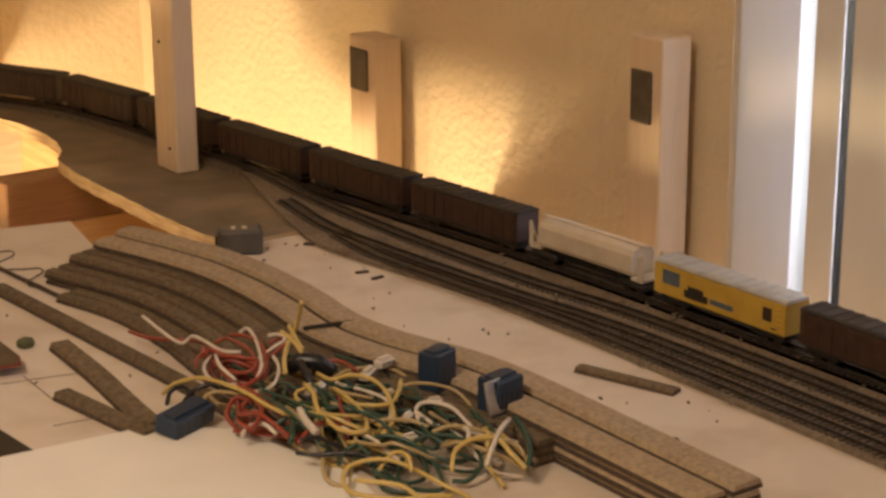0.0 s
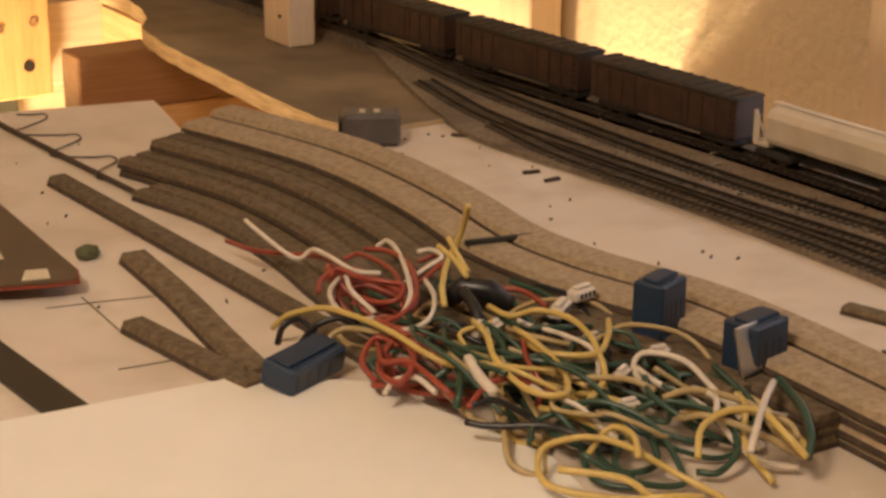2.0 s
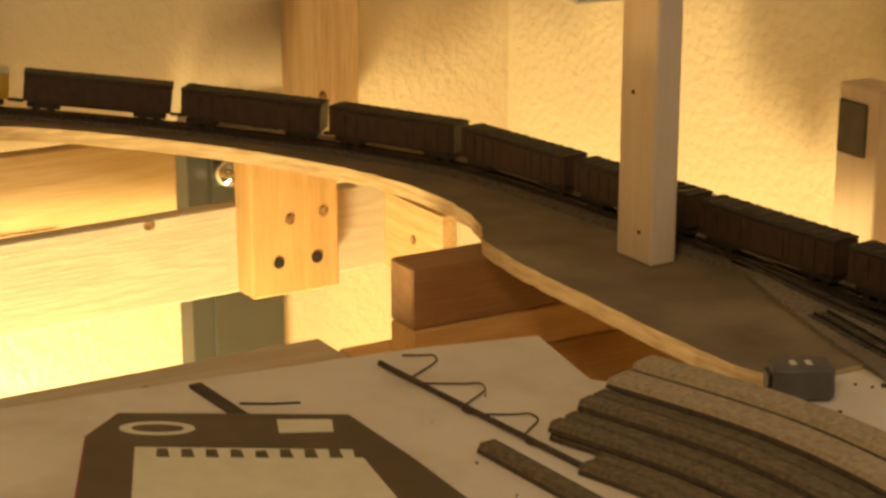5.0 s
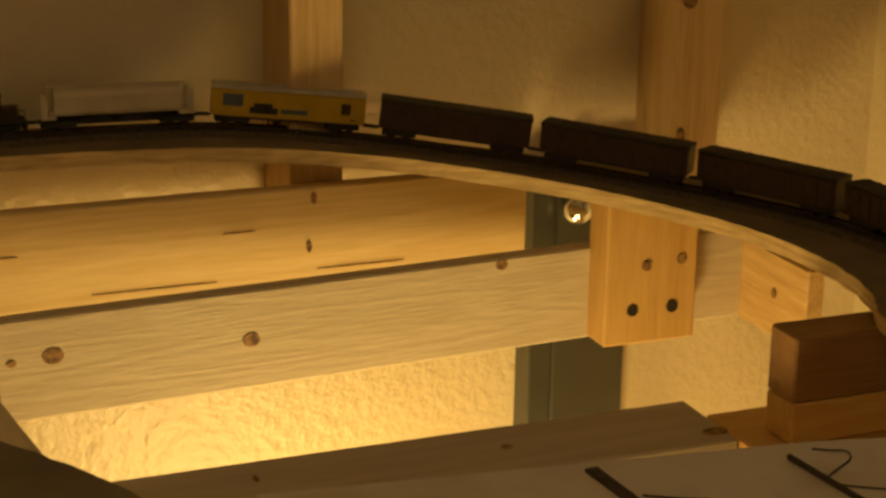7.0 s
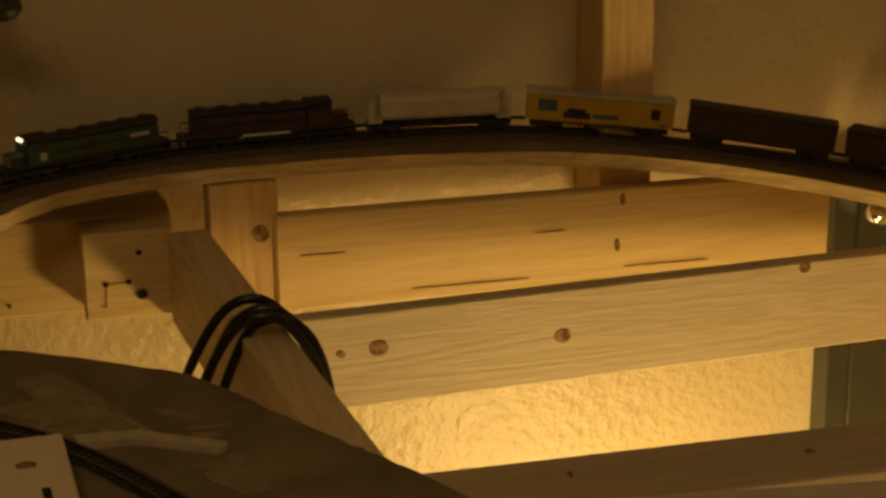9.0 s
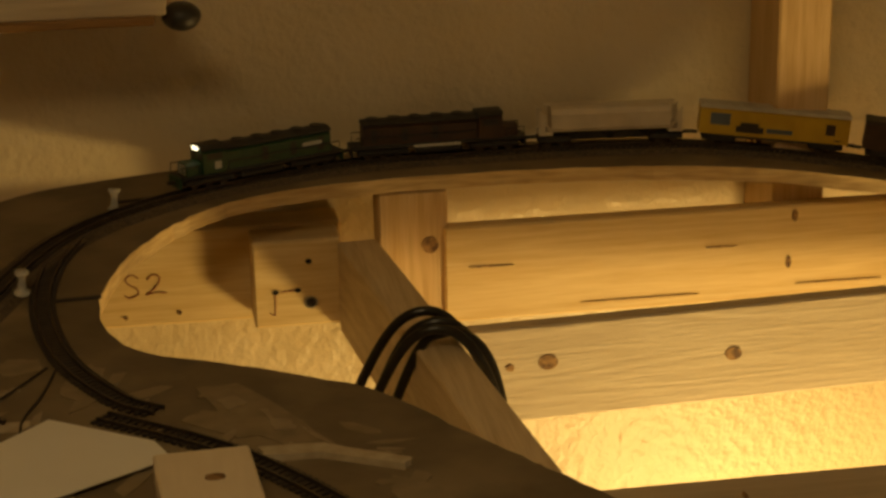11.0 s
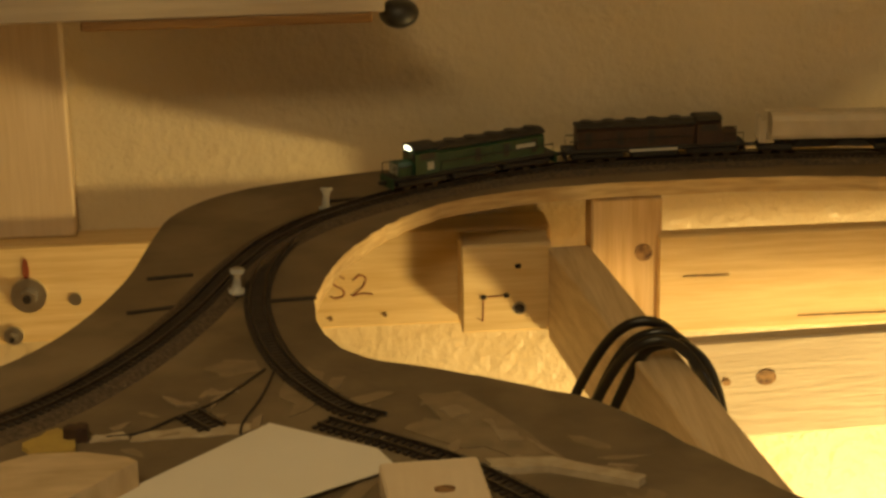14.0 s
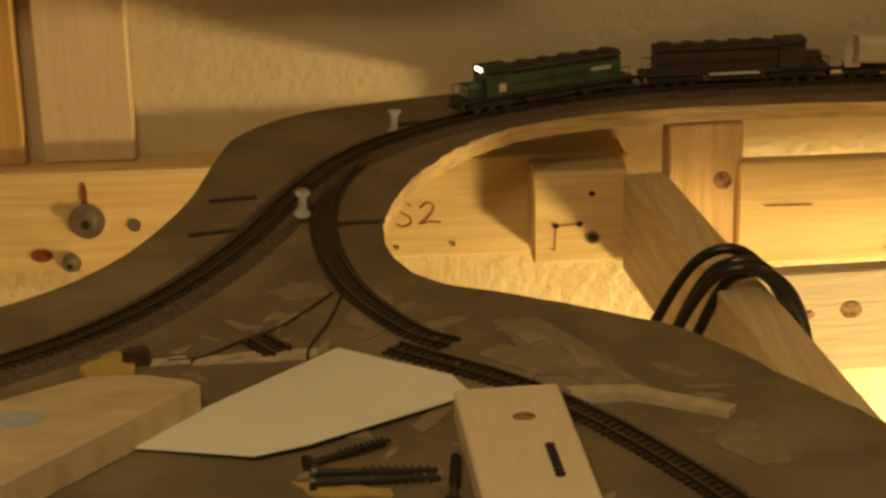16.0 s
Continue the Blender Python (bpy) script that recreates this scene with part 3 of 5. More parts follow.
track("front yard track beside the white sheet", [(1.040, 0.66), (1.034, 0.58), (1.042, 0.48), (1.056, 0.34), (1.062, 0.1), (1.065, -0.26)], 0.0046, False, tie=M_TIE_YARD)

for (x, y, a) in ((-0.042, 1.322, 6), (0.030, 1.527, -14)):
    z0 = rise(x) + 0.004
    pin = thing("push_pin", "clear plastic push pin stuck between the rails", "push pin", "push pins", at=(x, y, z0))
    m = pose(x, y, z0, a, 4, 0) @ Matrix.Scale(1.12, 4)
    bm = bmesh.new()
    prof = [(0.0, 0.0), (0.0058, 0.0), (0.0060, 0.0022), (0.0032, 0.0036), (0.0026, 0.0105), (0.0034, 0.0135), (0.0050, 0.0150), (0.0050, 0.0172), (0.0, 0.0180)]
    rings = [[bm.verts.new(m @ Vector((r * math.cos(t), r * math.sin(t), z))) for t in [2 * math.pi * k / 16 for k in range(16)]] for r, z in prof[1:-1]]
    for r0, r1 in zip(rings, rings[1:]):
        for k in range(16):
            bm.faces.new((r0[k], r0[(k + 1) % 16], r1[(k + 1) % 16], r1[k]))
    bm.faces.new(rings[0][::-1]), bm.faces.new(rings[-1])
    part("grip", bm, M_FROST, pin, smooth=True)
    part("needle", add_cyl(bmesh.new(), 0.0006, 0.008, m @ pose(0, 0, -0.003)), M_STEEL, pin)
for x, y, a in ((-0.105, 1.300, 15), (-0.095, 1.375, 10), (0.000, 1.310, 5), (0.045, 1.565, 12), (0.065, 1.535, 20)):
    th = thing("switch_tie", "dark switch machine tie beside the rails", "track tie", "switch ties", at=(x, y, rise(x)))
    part("tie_bar", box(-0.018, 0.018, -0.0022, 0.0022, 0, 0.002, pose(x, y, rise(x), 0, 0, a), 0.0004), M_TIE, th)

# ---- the train ----
P_GREEN = mat("loco_green", (0.022, 0.068, 0.030), (0.014, 0.046, 0.020), 0.45, 90)
P_BLACK = mat("loco_black", (0.014, 0.013, 0.012), (0.03, 0.027, 0.024), 0.55, 120)
P_BROWN = mat("loco_oxide_brown", (0.060, 0.030, 0.018), (0.035, 0.018, 0.012), 0.55, 120)
P_WHITE = mat("hopper_offwhite", (0.60, 0.52, 0.40), (0.50, 0.42, 0.31), 0.55, 60)
P_YELLOW = mat("boxcar_yellow", (0.55, 0.36, 0.05), (0.45, 0.28, 0.035), 0.5, 60)
P_SILVER = mat("boxcar_roof_silver", (0.60, 0.60, 0.58), (0.45, 0.45, 0.44), 0.4, 80, metal=0.5)
P_DARK = mat("hopper_dark", (0.035, 0.028, 0.022), (0.02, 0.016, 0.013), 0.6, 80)
P_MARK = mat("grey_marking", (0.55, 0.55, 0.5), None, 0.5, 80)
P_BLUE = mat("blue_grey_marking", (0.10, 0.13, 0.16), None, 0.5, 80)
RAIL_H = 0.0045 + 0.0036


def truck(parent, x, material, axles=2):
    span = 0.0065 * axles
    t = part("truck", box(x - span, x + span, -0.0075, 0.0075, 0.003, 0.0068, None, 0.0008), material, parent)
    for k in range(axles):
        for s in (-0.0046, 0.0046):
            part("wheel", add_cyl(bmesh.new(), 0.0033, 0.0016, pose(x + (k - (axles - 1) / 2) * 0.0115, s, 0.0033, 90), 12), M_RAIL, t)


def chamfer_body(L, W, z0, z1, ch, bev=0.0006, x0=None):
    """A car body with sloped roof edges, centred on x unless x0 is given."""
    a = -L / 2 if x0 is None else x0
    prof = [(-W / 2, z0), (-W / 2, z1 - ch), (-W / 2 + ch * 1.6, z1), (W / 2 - ch * 1.6, z1), (W / 2, z1 - ch), (W / 2, z0)]
    bm = bmesh.new()
    r = [[bm.verts.new((x, y, z)) for y, z in prof] for x in (a, a + L)]
    n = len(prof)
    for j in range(n):
        bm.faces.new((r[0][j], r[0][(j + 1) % n], r[1][(j + 1) % n], r[1][j]))
    bm.faces.new(r[0]), bm.faces.new(r[1][::-1])
    return bm


def rails_of(parent, pts, r=0.00045):
    part("handrail", add_tube(bmesh.new(), [Vector(p) for p in pts], r, 5), P_BLACK, parent)


def locomotive(label, low, high, marks):
    """A six-axle diesel that faces +x, with a short low nose."""
    t = thing("locomotive", label, "locomotive", "the train")
    L = 0.134
    part("frame", box(-L / 2, L / 2, -0.0095, 0.0095, 0.0068, 0.0098), P_BLACK, t)
    part("fuel_tank", box(-0.018, 0.018, -0.0085, 0.0085, 0.0022, 0.0068, None, 0.0015), P_BLACK, t)
    for x in (-0.043, 0.043):
        truck(t, x, P_BLACK, 3)
    hood = part("hood", chamfer_body(0.088, 0.0135, 0.0098, 0.0235, 0.0020, x0=-0.058), low, t)
    part("hood_roof", chamfer_body(0.089, 0.0138, 0.0236, 0.0268, 0.0022, x0=-0.0585), high, t)
    for k in range(5):
        part("roof_fan", add_cyl(bmesh.new(), 0.0048, 0.0010, pose(-0.050 + k * 0.0165, 0, 0.0272), 16), high, t)
    for k in range(9):
        for s in (-1, 1):
            part("louvre", box(-0.052 + k * 0.0078, -0.0472 + k * 0.0078, s * 0.0068 - 0.0003, s * 0.0068 + 0.0003, 0.0118, 0.0208, None, 0), high if k % 3 == 0 else low, hood)
    cab_ = part("cab", chamfer_body(0.0185, 0.0185, 0.0098, 0.0255, 0.0020, x0=0.0305), low, t)
    part("cab_roof", chamfer_body(0.0195, 0.0188, 0.0256, 0.0282, 0.0022, x0=0.030), high, t)
    for y in (-0.0048, 0.0048):
        part("windscreen", box(0.0488, 0.0492, y - 0.0030, y + 0.0030, 0.0190, 0.0232, None, 0), M_BLACK, cab_)
    for s in (-1, 1):
        part("side_window", box(0.0335, 0.0455, s * 0.0093 - 0.0002, s * 0.0093 + 0.0002, 0.0190, 0.0232, None, 0), M_BLACK, cab_)
    part("nose", chamfer_body(0.0120, 0.0135, 0.0098, 0.0180, 0.0015, x0=0.0492), low, t)
    if marks:
        for y in (-0.0022, 0.0022):
            part("headlight", add_cyl(bmesh.new(), 0.0013, 0.0016, pose(0.0500, y, 0.0262, 0, 90), 12), M_HEADLIGHT, t, "lit white headlight")
        for k in range(4):
            part("nose_stripe", box(0.0613, 0.0616, -0.0060, 0.0060, 0.0108 + k * 0.0018, 0.0116 + k * 0.0018, None, 0), P_MARK, t)
        for s in (-1, 1):
            part("emblem", box(0.0345, 0.0395, s * 0.0094 - 0.0002, s * 0.0094 + 0.0002, 0.0125, 0.0175, None, 0), P_MARK, t, "plain grey emblem")
            part("marking", box(-0.050, -0.034, s * 0.0071 - 0.0002, s * 0.0071 + 0.0002, 0.0150, 0.0185, None, 0), P_MARK, t)
    else:
        for s in (-1, 1):
            part("sill_stripe", box(-0.020, 0.016, s * 0.0096 - 0.0001, s * 0.0096 + 0.0002, 0.0072, 0.0090, None, 0), P_MARK, t)
    for s in (-1, 1):
        rails_of(t, [(-0.064, s * 0.0090, 0.0098), (-0.064, s * 0.0090, 0.0160), (0.028, s * 0.0090, 0.0160), (0.029, s * 0.0090, 0.0098)])
        rails_of(t, [(0.0655, s * 0.0088, 0.0075), (0.0655, s * 0.0088, 0.0165), (0.052, s * 0.0088, 0.0165), (0.052, s * 0.0088, 0.0098)])
    for s in (-1, 1):
        part("pilot", box(s * 0.0668 - 0.0008, s * 0.0668 + 0.0008, -0.0090, 0.0090, 0.0025, 0.0098, None, 0.0004), low if marks else P_BLACK, t)
        part("coupler", box(s * 0.070 - 0.0032, s * 0.070 + 0.0032, -0.0014, 0.0014, 0.0050, 0.0072, None, 0.0004), P_BLACK, t)
    return t, L + 0.010


def covered_hopper(label):
    t = thing("covered_hopper", label, "freight car", "the train")
    L = 0.112
    prof = [(-0.0085, 0.0110), (-0.0098, 0.0135), (-0.0100, 0.0235), (-0.0078, 0.0268), (-0.0030, 0.0282), (0.0030, 0.0282), (0.0078, 0.0268), (0.0100, 0.0235), (0.0098, 0.0135), (0.0085, 0.0110)]
    bm = bmesh.new()
    rows = []
    for x, s in ((-0.046, 1), (0.046, 1)):
        rows.append([bm.verts.new((x, y, z)) for y, z in prof])
    n = len(prof)
    for j in range(n):
        bm.faces.new((rows[0][j], rows[0][(j + 1) % n], rows[1][(j + 1) % n], rows[1][j]))
    bm.faces.new(rows[0]), bm.faces.new(rows[1][::-1])
    part("tank", bm, P_WHITE, t)
    for x in (-0.0305, 0.0, 0.0305):
        b2 = bmesh.new()
        add_cyl(b2, 0.0135, 0.0075, pose(x, 0, 0.0075, 180) @ Matrix.Diagonal((1, 0.62, 1, 1)), 4, 0.004)
        bmesh.ops.rotate(b2, verts=b2.verts, cent=(x, 0, 0), matrix=Matrix.Rotation(radians(0), 3, "Z"))
        part("hopper_bay", b2, P_DARK, t)
    part("underframe", box(-0.044, 0.044, -0.0020, 0.0020, 0.0035, 0.0109, None, 0.0004), P_BLACK, t)
    part("roof_walk", box(-0.050, 0.050, -0.0022, 0.0022, 0.0284, 0.0290, None, 0), P_WHITE, t)
    for s in (-1, 1):
        part("end_sill", box(s * 0.050 - 0.0055, s * 0.050 + 0.0055, -0.0095, 0.0095, 0.0085, 0.0108, None, 0.0004), P_WHITE, t)
        for y in (-0.0088, 0.0088):
            part("end_post", box(s * 0.0545 - 0.0008, s * 0.0545 + 0.0008, y - 0.0008, y + 0.0008, 0.0105, 0.0255, None, 0), P_WHITE, t)
            part("end_brace", add_tube(bmesh.new(), [Vector((s * 0.0545, y, 0.0250)), Vector((s * 0.046, y, 0.0115))], 0.0006, 5), P_WHITE, t)
            part("ladder", box(s * 0.052 - 0.0012, s * 0.052 + 0.0012, y * 1.1 - 0.0003, y * 1.1 + 0.0003, 0.0090, 0.0240, None, 0), P_WHITE, t)
        truck(t, s * 0.043, P_BLACK)
        part("coupler", box(s * 0.0590 - 0.0035, s * 0.0590 + 0.0035, -0.0013, 0.0013, 0.0050, 0.0070, None, 0.0003), P_BLACK, t)
    return t, L + 0.012


MARKS = (("dark_square", (0.034, 0.049, 0.0150, 0.0232), P_BLUE), ("emblem", (0.008, 0.029, 0.0108, 0.0152), P_DARK), ("emblem", (0.012, 0.026, 0.0152, 0.0178), P_DARK),
         ("script", (-0.014, 0.006, 0.0118, 0.0150), P_BLUE), ("disc", (-0.046, -0.039, 0.0140, 0.0215), P_BROWN), ("data_bar", (-0.052, -0.046, 0.0100, 0.0108), P_DARK))


def boxcar(label, paint, top, marked=True):
    t = thing("boxcar", label, "freight car", "the train")
    L = 0.114
    part("body", chamfer_body(L, 0.0198, 0.0080, 0.0262, 0.0008), paint, t)
    part("roof", chamfer_body(L + 0.001, 0.0202, 0.0263, 0.0282, 0.0010), top, t, "corrugated roof")
    for k in range(12):
        part("roof_rib", box(-0.052 + k * 0.0095, -0.0505 + k * 0.0095, -0.0085, 0.0085, 0.0280, 0.0287, None, 0), top, t)
    for s in (-1, 1):
        y = s * 0.0100
        part("door", box(-0.016, 0.016, y - 0.0004, y + 0.0004, 0.0088, 0.0255, None, 0.0002), paint, t)
        if not marked:
            for k in range(11):
                part("side_rib", box(-0.053 + k * 0.0105, -0.0518 + k * 0.0105, y - 0.0005, y + 0.0005, 0.0085, 0.0258, None, 0), paint, t)
        for k in range(5):
            part("ladder_rung", box(-0.0562, -0.0500, y - 0.0006, y + 0.0006, 0.0100 + k * 0.0032, 0.0106 + k * 0.0032, None, 0), paint, t)
        for name_, args, col in (MARKS if marked else ()):
            part(name_, box(args[0], args[1], y - 0.0005, y + 0.0005, args[2], args[3], None, 0), col, t, "plain dark marking")
        truck(t, s * 0.041, P_BLACK)
        part("coupler", box(s * 0.0605 - 0.0035, s * 0.0605 + 0.0035, -0.0013, 0.0013, 0.0050, 0.0070, None, 0.0003), P_BLACK, t)
        part("sill", box(-0.050, 0.050, s * 0.0088 - 0.0006, s * 0.0088 + 0.0006, 0.0064, 0.0080, None, 0), P_BLACK, t)
    return t, L + 0.012


# arc length along the main line, from the switch back towards the yard
fwd = main_path[::-1]
cum = [0.0]
for a, b in zip(fwd, fwd[1:]):
    cum.append(cum[-1] + (b - a).length)


def on_line(s):
    for i in range(1, len(cum)):
        if cum[i] >= s:
            return fwd[i - 1].lerp(fwd[i], (s - cum[i - 1]) / (cum[i] - cum[i - 1]))
    return fwd[-1]


def couple(t, s_mid, half):
    a, b = on_line(s_mid - half), on_line(s_mid + half)
    d = a - b
    turn = d.to_track_quat("X", "Z").to_matrix().to_4x4() @ Matrix.Diagonal((1.25, 1.32, 1.38, 1))
    t.matrix_world = Matrix.Translation((a + b) / 2 + Vector((0, 0, RAIL_H))) @ turn


nose = min(range(len(fwd)), key=lambda i: (fwd[i].xy - Vector((0.085, 1.555))).length)
s = cum[nose]
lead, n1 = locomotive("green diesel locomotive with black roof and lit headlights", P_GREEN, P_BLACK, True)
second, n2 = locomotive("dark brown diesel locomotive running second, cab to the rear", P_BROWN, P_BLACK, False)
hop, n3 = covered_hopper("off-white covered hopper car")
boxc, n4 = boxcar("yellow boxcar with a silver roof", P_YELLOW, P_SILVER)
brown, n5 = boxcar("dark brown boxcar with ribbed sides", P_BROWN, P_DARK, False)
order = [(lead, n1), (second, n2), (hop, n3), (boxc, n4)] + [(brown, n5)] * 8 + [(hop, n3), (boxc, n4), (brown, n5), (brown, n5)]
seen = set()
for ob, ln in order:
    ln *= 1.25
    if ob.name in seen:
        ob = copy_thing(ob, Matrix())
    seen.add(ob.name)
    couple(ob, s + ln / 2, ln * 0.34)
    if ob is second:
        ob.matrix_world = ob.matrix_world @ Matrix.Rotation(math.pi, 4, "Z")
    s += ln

# ---- scraps on the deck ----
def strip(label, pts, w, h, z0, material, group="cork strips", name="cork_strip"):
    path = resample([Vector((v.x, v.y, z0)) for v in spline(pts, 10)], 0.012)
    r = random.Random(int(pts[0][0] * 1e4))
    t = thing(name, label, "cork roadbed", group, at=path[0])
    part("top_layer", add_sweep(bmesh.new(), path, [(-w / 2, h * 0.45), (-w / 2 + h * 0.3, h), (w / 2 - h * 0.3, h), (w / 2, h * 0.45)]), material, t)
    # lower half in a darker colour: the shadow between stacked strips, painted on
    part("shaded_base_layer", add_sweep(bmesh.new(), path, [(-w / 2 - 0.001, 0), (-w / 2, h * 0.45), (w / 2, h * 0.45), (w / 2 + 0.001, 0)]), M_CORK_D, t)
    return t


SEAM = spline([(0.846, 0.725, 0), (0.866, 0.66, 0), (0.879, 0.604, 0), (0.884, 0.544, 0), (0.882, 0.475, 0), (0.875, 0.41, 0), (0.880, 0.356, 0), (0.891, 0.315, 0), (0.901, 0.28, 0), (0.906, 0.22, 0), (0.906, 0.10, 0), (0.906, -0.05, 0)], 3)


def beside(curve, d, y0, y1):
    """The stretch of a plan curve between two y, moved sideways by d."""
    out = []
    for i, p in enumerate(curve):
        t = (curve[min(i + 1, len(curve) - 1)] - curve[max(i - 1, 0)]).normalized()
        q = p + Vector((-t.y, t.x, 0)) * d
        if y1 <= q.y <= y0:
            out.append((q.x, q.y))
    return out


# sideways place, layers, width, far end, near end, material: the pale pair lies on top, the darker strips step down beside it
for k, (d, lays, w, y0, y1, mm) in enumerate(((0.0122, 4, 0.0238, 0.74, -0.05, M_CORK_PALE), (-0.0122, 4, 0.0238, 0.745, -0.05, M_CORK_PALE), (-0.0315, 3, 0.0145, 0.757, 0.12, M_CORK),
                                              (-0.0465, 3, 0.0145, 0.742, 0.16, M_CORK), (-0.061, 2, 0.0135, 0.735, 0.20, M_CORK), (-0.0745, 2, 0.0125, 0.70, 0.24, M_CORK),
                                              (-0.0885, 1, 0.0145, 0.668, 0.28, M_CORK), (-0.103, 1, 0.013, 0.645, 0.33, M_CORK))):
    for lay in range(lays):
        j = 0.0014 * ((lay + k) % 2) - 0.0007
        strip("curved strip of cork roadbed lying in the stack", beside(SEAM, d + j, y0 + 0.012 * ((lay * 3 + k) % 3), y1), w, 0.0068 if k == 0 else 0.0060, 1.0003 + lay * (0.0069 if k == 0 else 0.0061), mm)
strip("straight strip of cork roadbed on the deck", [(0.729, 0.707), (0.738, 0.58), (0.748, 0.43), (0.754, 0.32)], 0.014, 0.006, 1.0003, M_CORK)
strip("tapered strip of cork roadbed on the deck", [(0.711, 0.545), (0.706, 0.47), (0.698, 0.40), (0.693, 0.35)], 0.017, 0.006, 1.0003, M_CORK)
strip("short dark strip of cork roadbed on the deck", [(0.668, 0.448), (0.674, 0.41), (0.680, 0.37), (0.686, 0.34)], 0.015, 0.006, 1.0003, M_CORK)
strip("sharp sliver of cork beside the yard", [(1.004, 0.272), (1.016, 0.235), (1.030, 0.192)], 0.011, 0.004, 1.0003, M_CORK)


def flat_bar(name, label, cat, pts, w, h, z, material):
    path = [Vector((x, y, z)) for x, y in pts]
    return tagged(part(name, add_sweep(bmesh.new(), path, [(-w / 2, 0), (-w / 2, h), (w / 2, h), (w / 2, 0)]), material), label, cat)


flat_bar("black_strip", "long flat black plastic strip under the card", "plastic strip", [(0.606, 0.72), (0.598, 0.62), (0.588, 0.505), (0.600, 0.35)], 0.021, 0.0022, 1.0003, M_BLACK)
flat_bar("thin_lath", "thin dark lath sticking out under the card", "lath", [(0.620, 0.894), (0.624, 0.824), (0.626, 0.76)], 0.0085, 0.0022, 1.0003, M_CORK_D)
flat_bar("black_strip", "second flat black plastic strip", "plastic strip", [(0.538, 0.52), (0.546, 0.42), (0.556, 0.30)], 0.021, 0.0022, 1.0003, M_BLACK)
tagged(part("thin_rod", add_tube(bmesh.new(), [Vector((0.743, 0.868, 1.0022)), Vector((0.752, 0.76, 1.0022)), Vector((0.762, 0.652, 1.0022))], 0.0020, 8), M_CORK_D), "thin dark rod lying on the deck", "rod")
sq = [Vector((0.764 + 0.017 * math.sin(i * 0.62) * (1 if i < 26 else 0.6), 0.875 - i * 0.0062, 1.0016 + 0.0012 * (i % 5 == 2))) for i in range(30)]
tagged(part("loose_wire", add_tube(bmesh.new(), spline(sq, 3), 0.0006, 6), M_TIE), "thin dark wire squiggle on the deck", "wire")
tagged(part("loose_wire", add_tube(bmesh.new(), [Vector((0.632, 0.850, 1.0008)), Vector((0.650, 0.839, 1.0008)), Vector((0.666, 0.832, 1.0008))], 0.0008, 5), M_TIE), "short dark wire end on the deck", "wire")
for run in ([(0.663, 0.506), (0.662, 0.475), (0.661, 0.450)], [(0.640, 0.500), (0.668, 0.494), (0.700, 0.486)], [(0.640, 0.402), (0.665, 0.399), (0.690, 0.397)]):
    flat_bar("pencil_mark", "thin pencil line drawn on the deck", "pencil mark", run, 0.0009, 0.0002, 1.0002, M_CORK)
tagged(part("black_stick", add_tube(bmesh.new(), [Vector((0.848, 0.408, 1.027)), Vector((0.888, 0.400, 1.0265))], 0.0016, 6), M_BLACK), "thin black stick across the cork stack", "stick")
lump = add_ball(bmesh.new(), 0.0062, pose(0.690, 0.562, 1.0042) @ Matrix.Diagonal((1.2, 0.9, 0.75, 1)), 12)
for v in lump.verts:
    v.co += Vector((noise.noise(v.co * 400), noise.noise(v.co * 410 + Vector((3, 1, 2))), 0)) * 0.0016
tagged(part("moss_lump", lump, mat("dull_green_foam", (0.12, 0.12, 0.06), (0.07, 0.075, 0.035), 0.95, 300)), "small dull green foam lump", "scenery foam")

# the printed card
M_CARD = mat("card_dark_print", (0.085, 0.060, 0.035), (0.06, 0.042, 0.026), 0.5, 40)
M_CARDRED = mat("card_red_edge", (0.22, 0.045, 0.02), None, 0.6, 40)
P_OFF = mat("card_offwhite", (0.62, 0.55, 0.40), (0.55, 0.48, 0.34), 0.5, 60)
card = thing("hanging_card", "dark printed product card with pale panels and red edge", "product card", at=(0.60, 0.66, 1.0))


def card_top(x, y):
    return 1.0085 + 0.014 * max(0.0, (0.62 - y)) + 0.02 * max(0.0, 0.60 - x)


def print_area(name, ring, up, material, label="", thick=0.0004):
    return part(name, slab(ring, lambda x, y: card_top(x, y) + up, thick, 0.03), [material, material], card, label)


CARD = [(0.522, 0.825), (0.553, 0.852), (0.674, 0.781), (0.675, 0.70), (0.668, 0.525), (0.662, 0.508), (0.648, 0.510), (0.50, 0.560), (0.45, 0.66)]
print_area("backing", [(0.611 + (x - 0.611) * 1.014, 0.68 + (y - 0.68) * 1.012) for x, y in CARD], -0.0004, M_CARDRED, "red card edge", 0.0016)
print_area("face", CARD, 0.0002, M_CARD)
part("tray", box(-0.040, 0.040, -0.08, 0.09, 0.0003, 0.0065, pose(0.585, 0.665, 1.0, 0, 0, -8), 0.001), M_CARDRED, card)
print_area("panel", [(0.540, 0.795), (0.652, 0.728), (0.648, 0.706), (0.630, 0.603), (0.645, 0.589), (0.640, 0.562), (0.626, 0.563), (0.621, 0.528), (0.520, 0.560), (0.50, 0.70)], 0.0006, P_OFF, "pale printed panel")
print_area("print_bar", [(0.632, 0.795), (0.661, 0.778), (0.653, 0.760), (0.624, 0.775)], 0.0006, P_OFF)
print_area("print_bar", [(0.643, 0.536), (0.654, 0.532), (0.650, 0.517), (0.635, 0.521)], 0.0006, P_OFF)
print_area("emblem", [(0.563 + 0.023 * math.cos(a) * 0.86 + 0.011 * math.sin(a) * 0.5, 0.817 - 0.023 * math.cos(a) * 0.5 + 0.011 * math.sin(a) * 0.86) for a in [k * math.pi / 12 for k in range(24)]], 0.0006, P_OFF, "plain pale oval emblem")
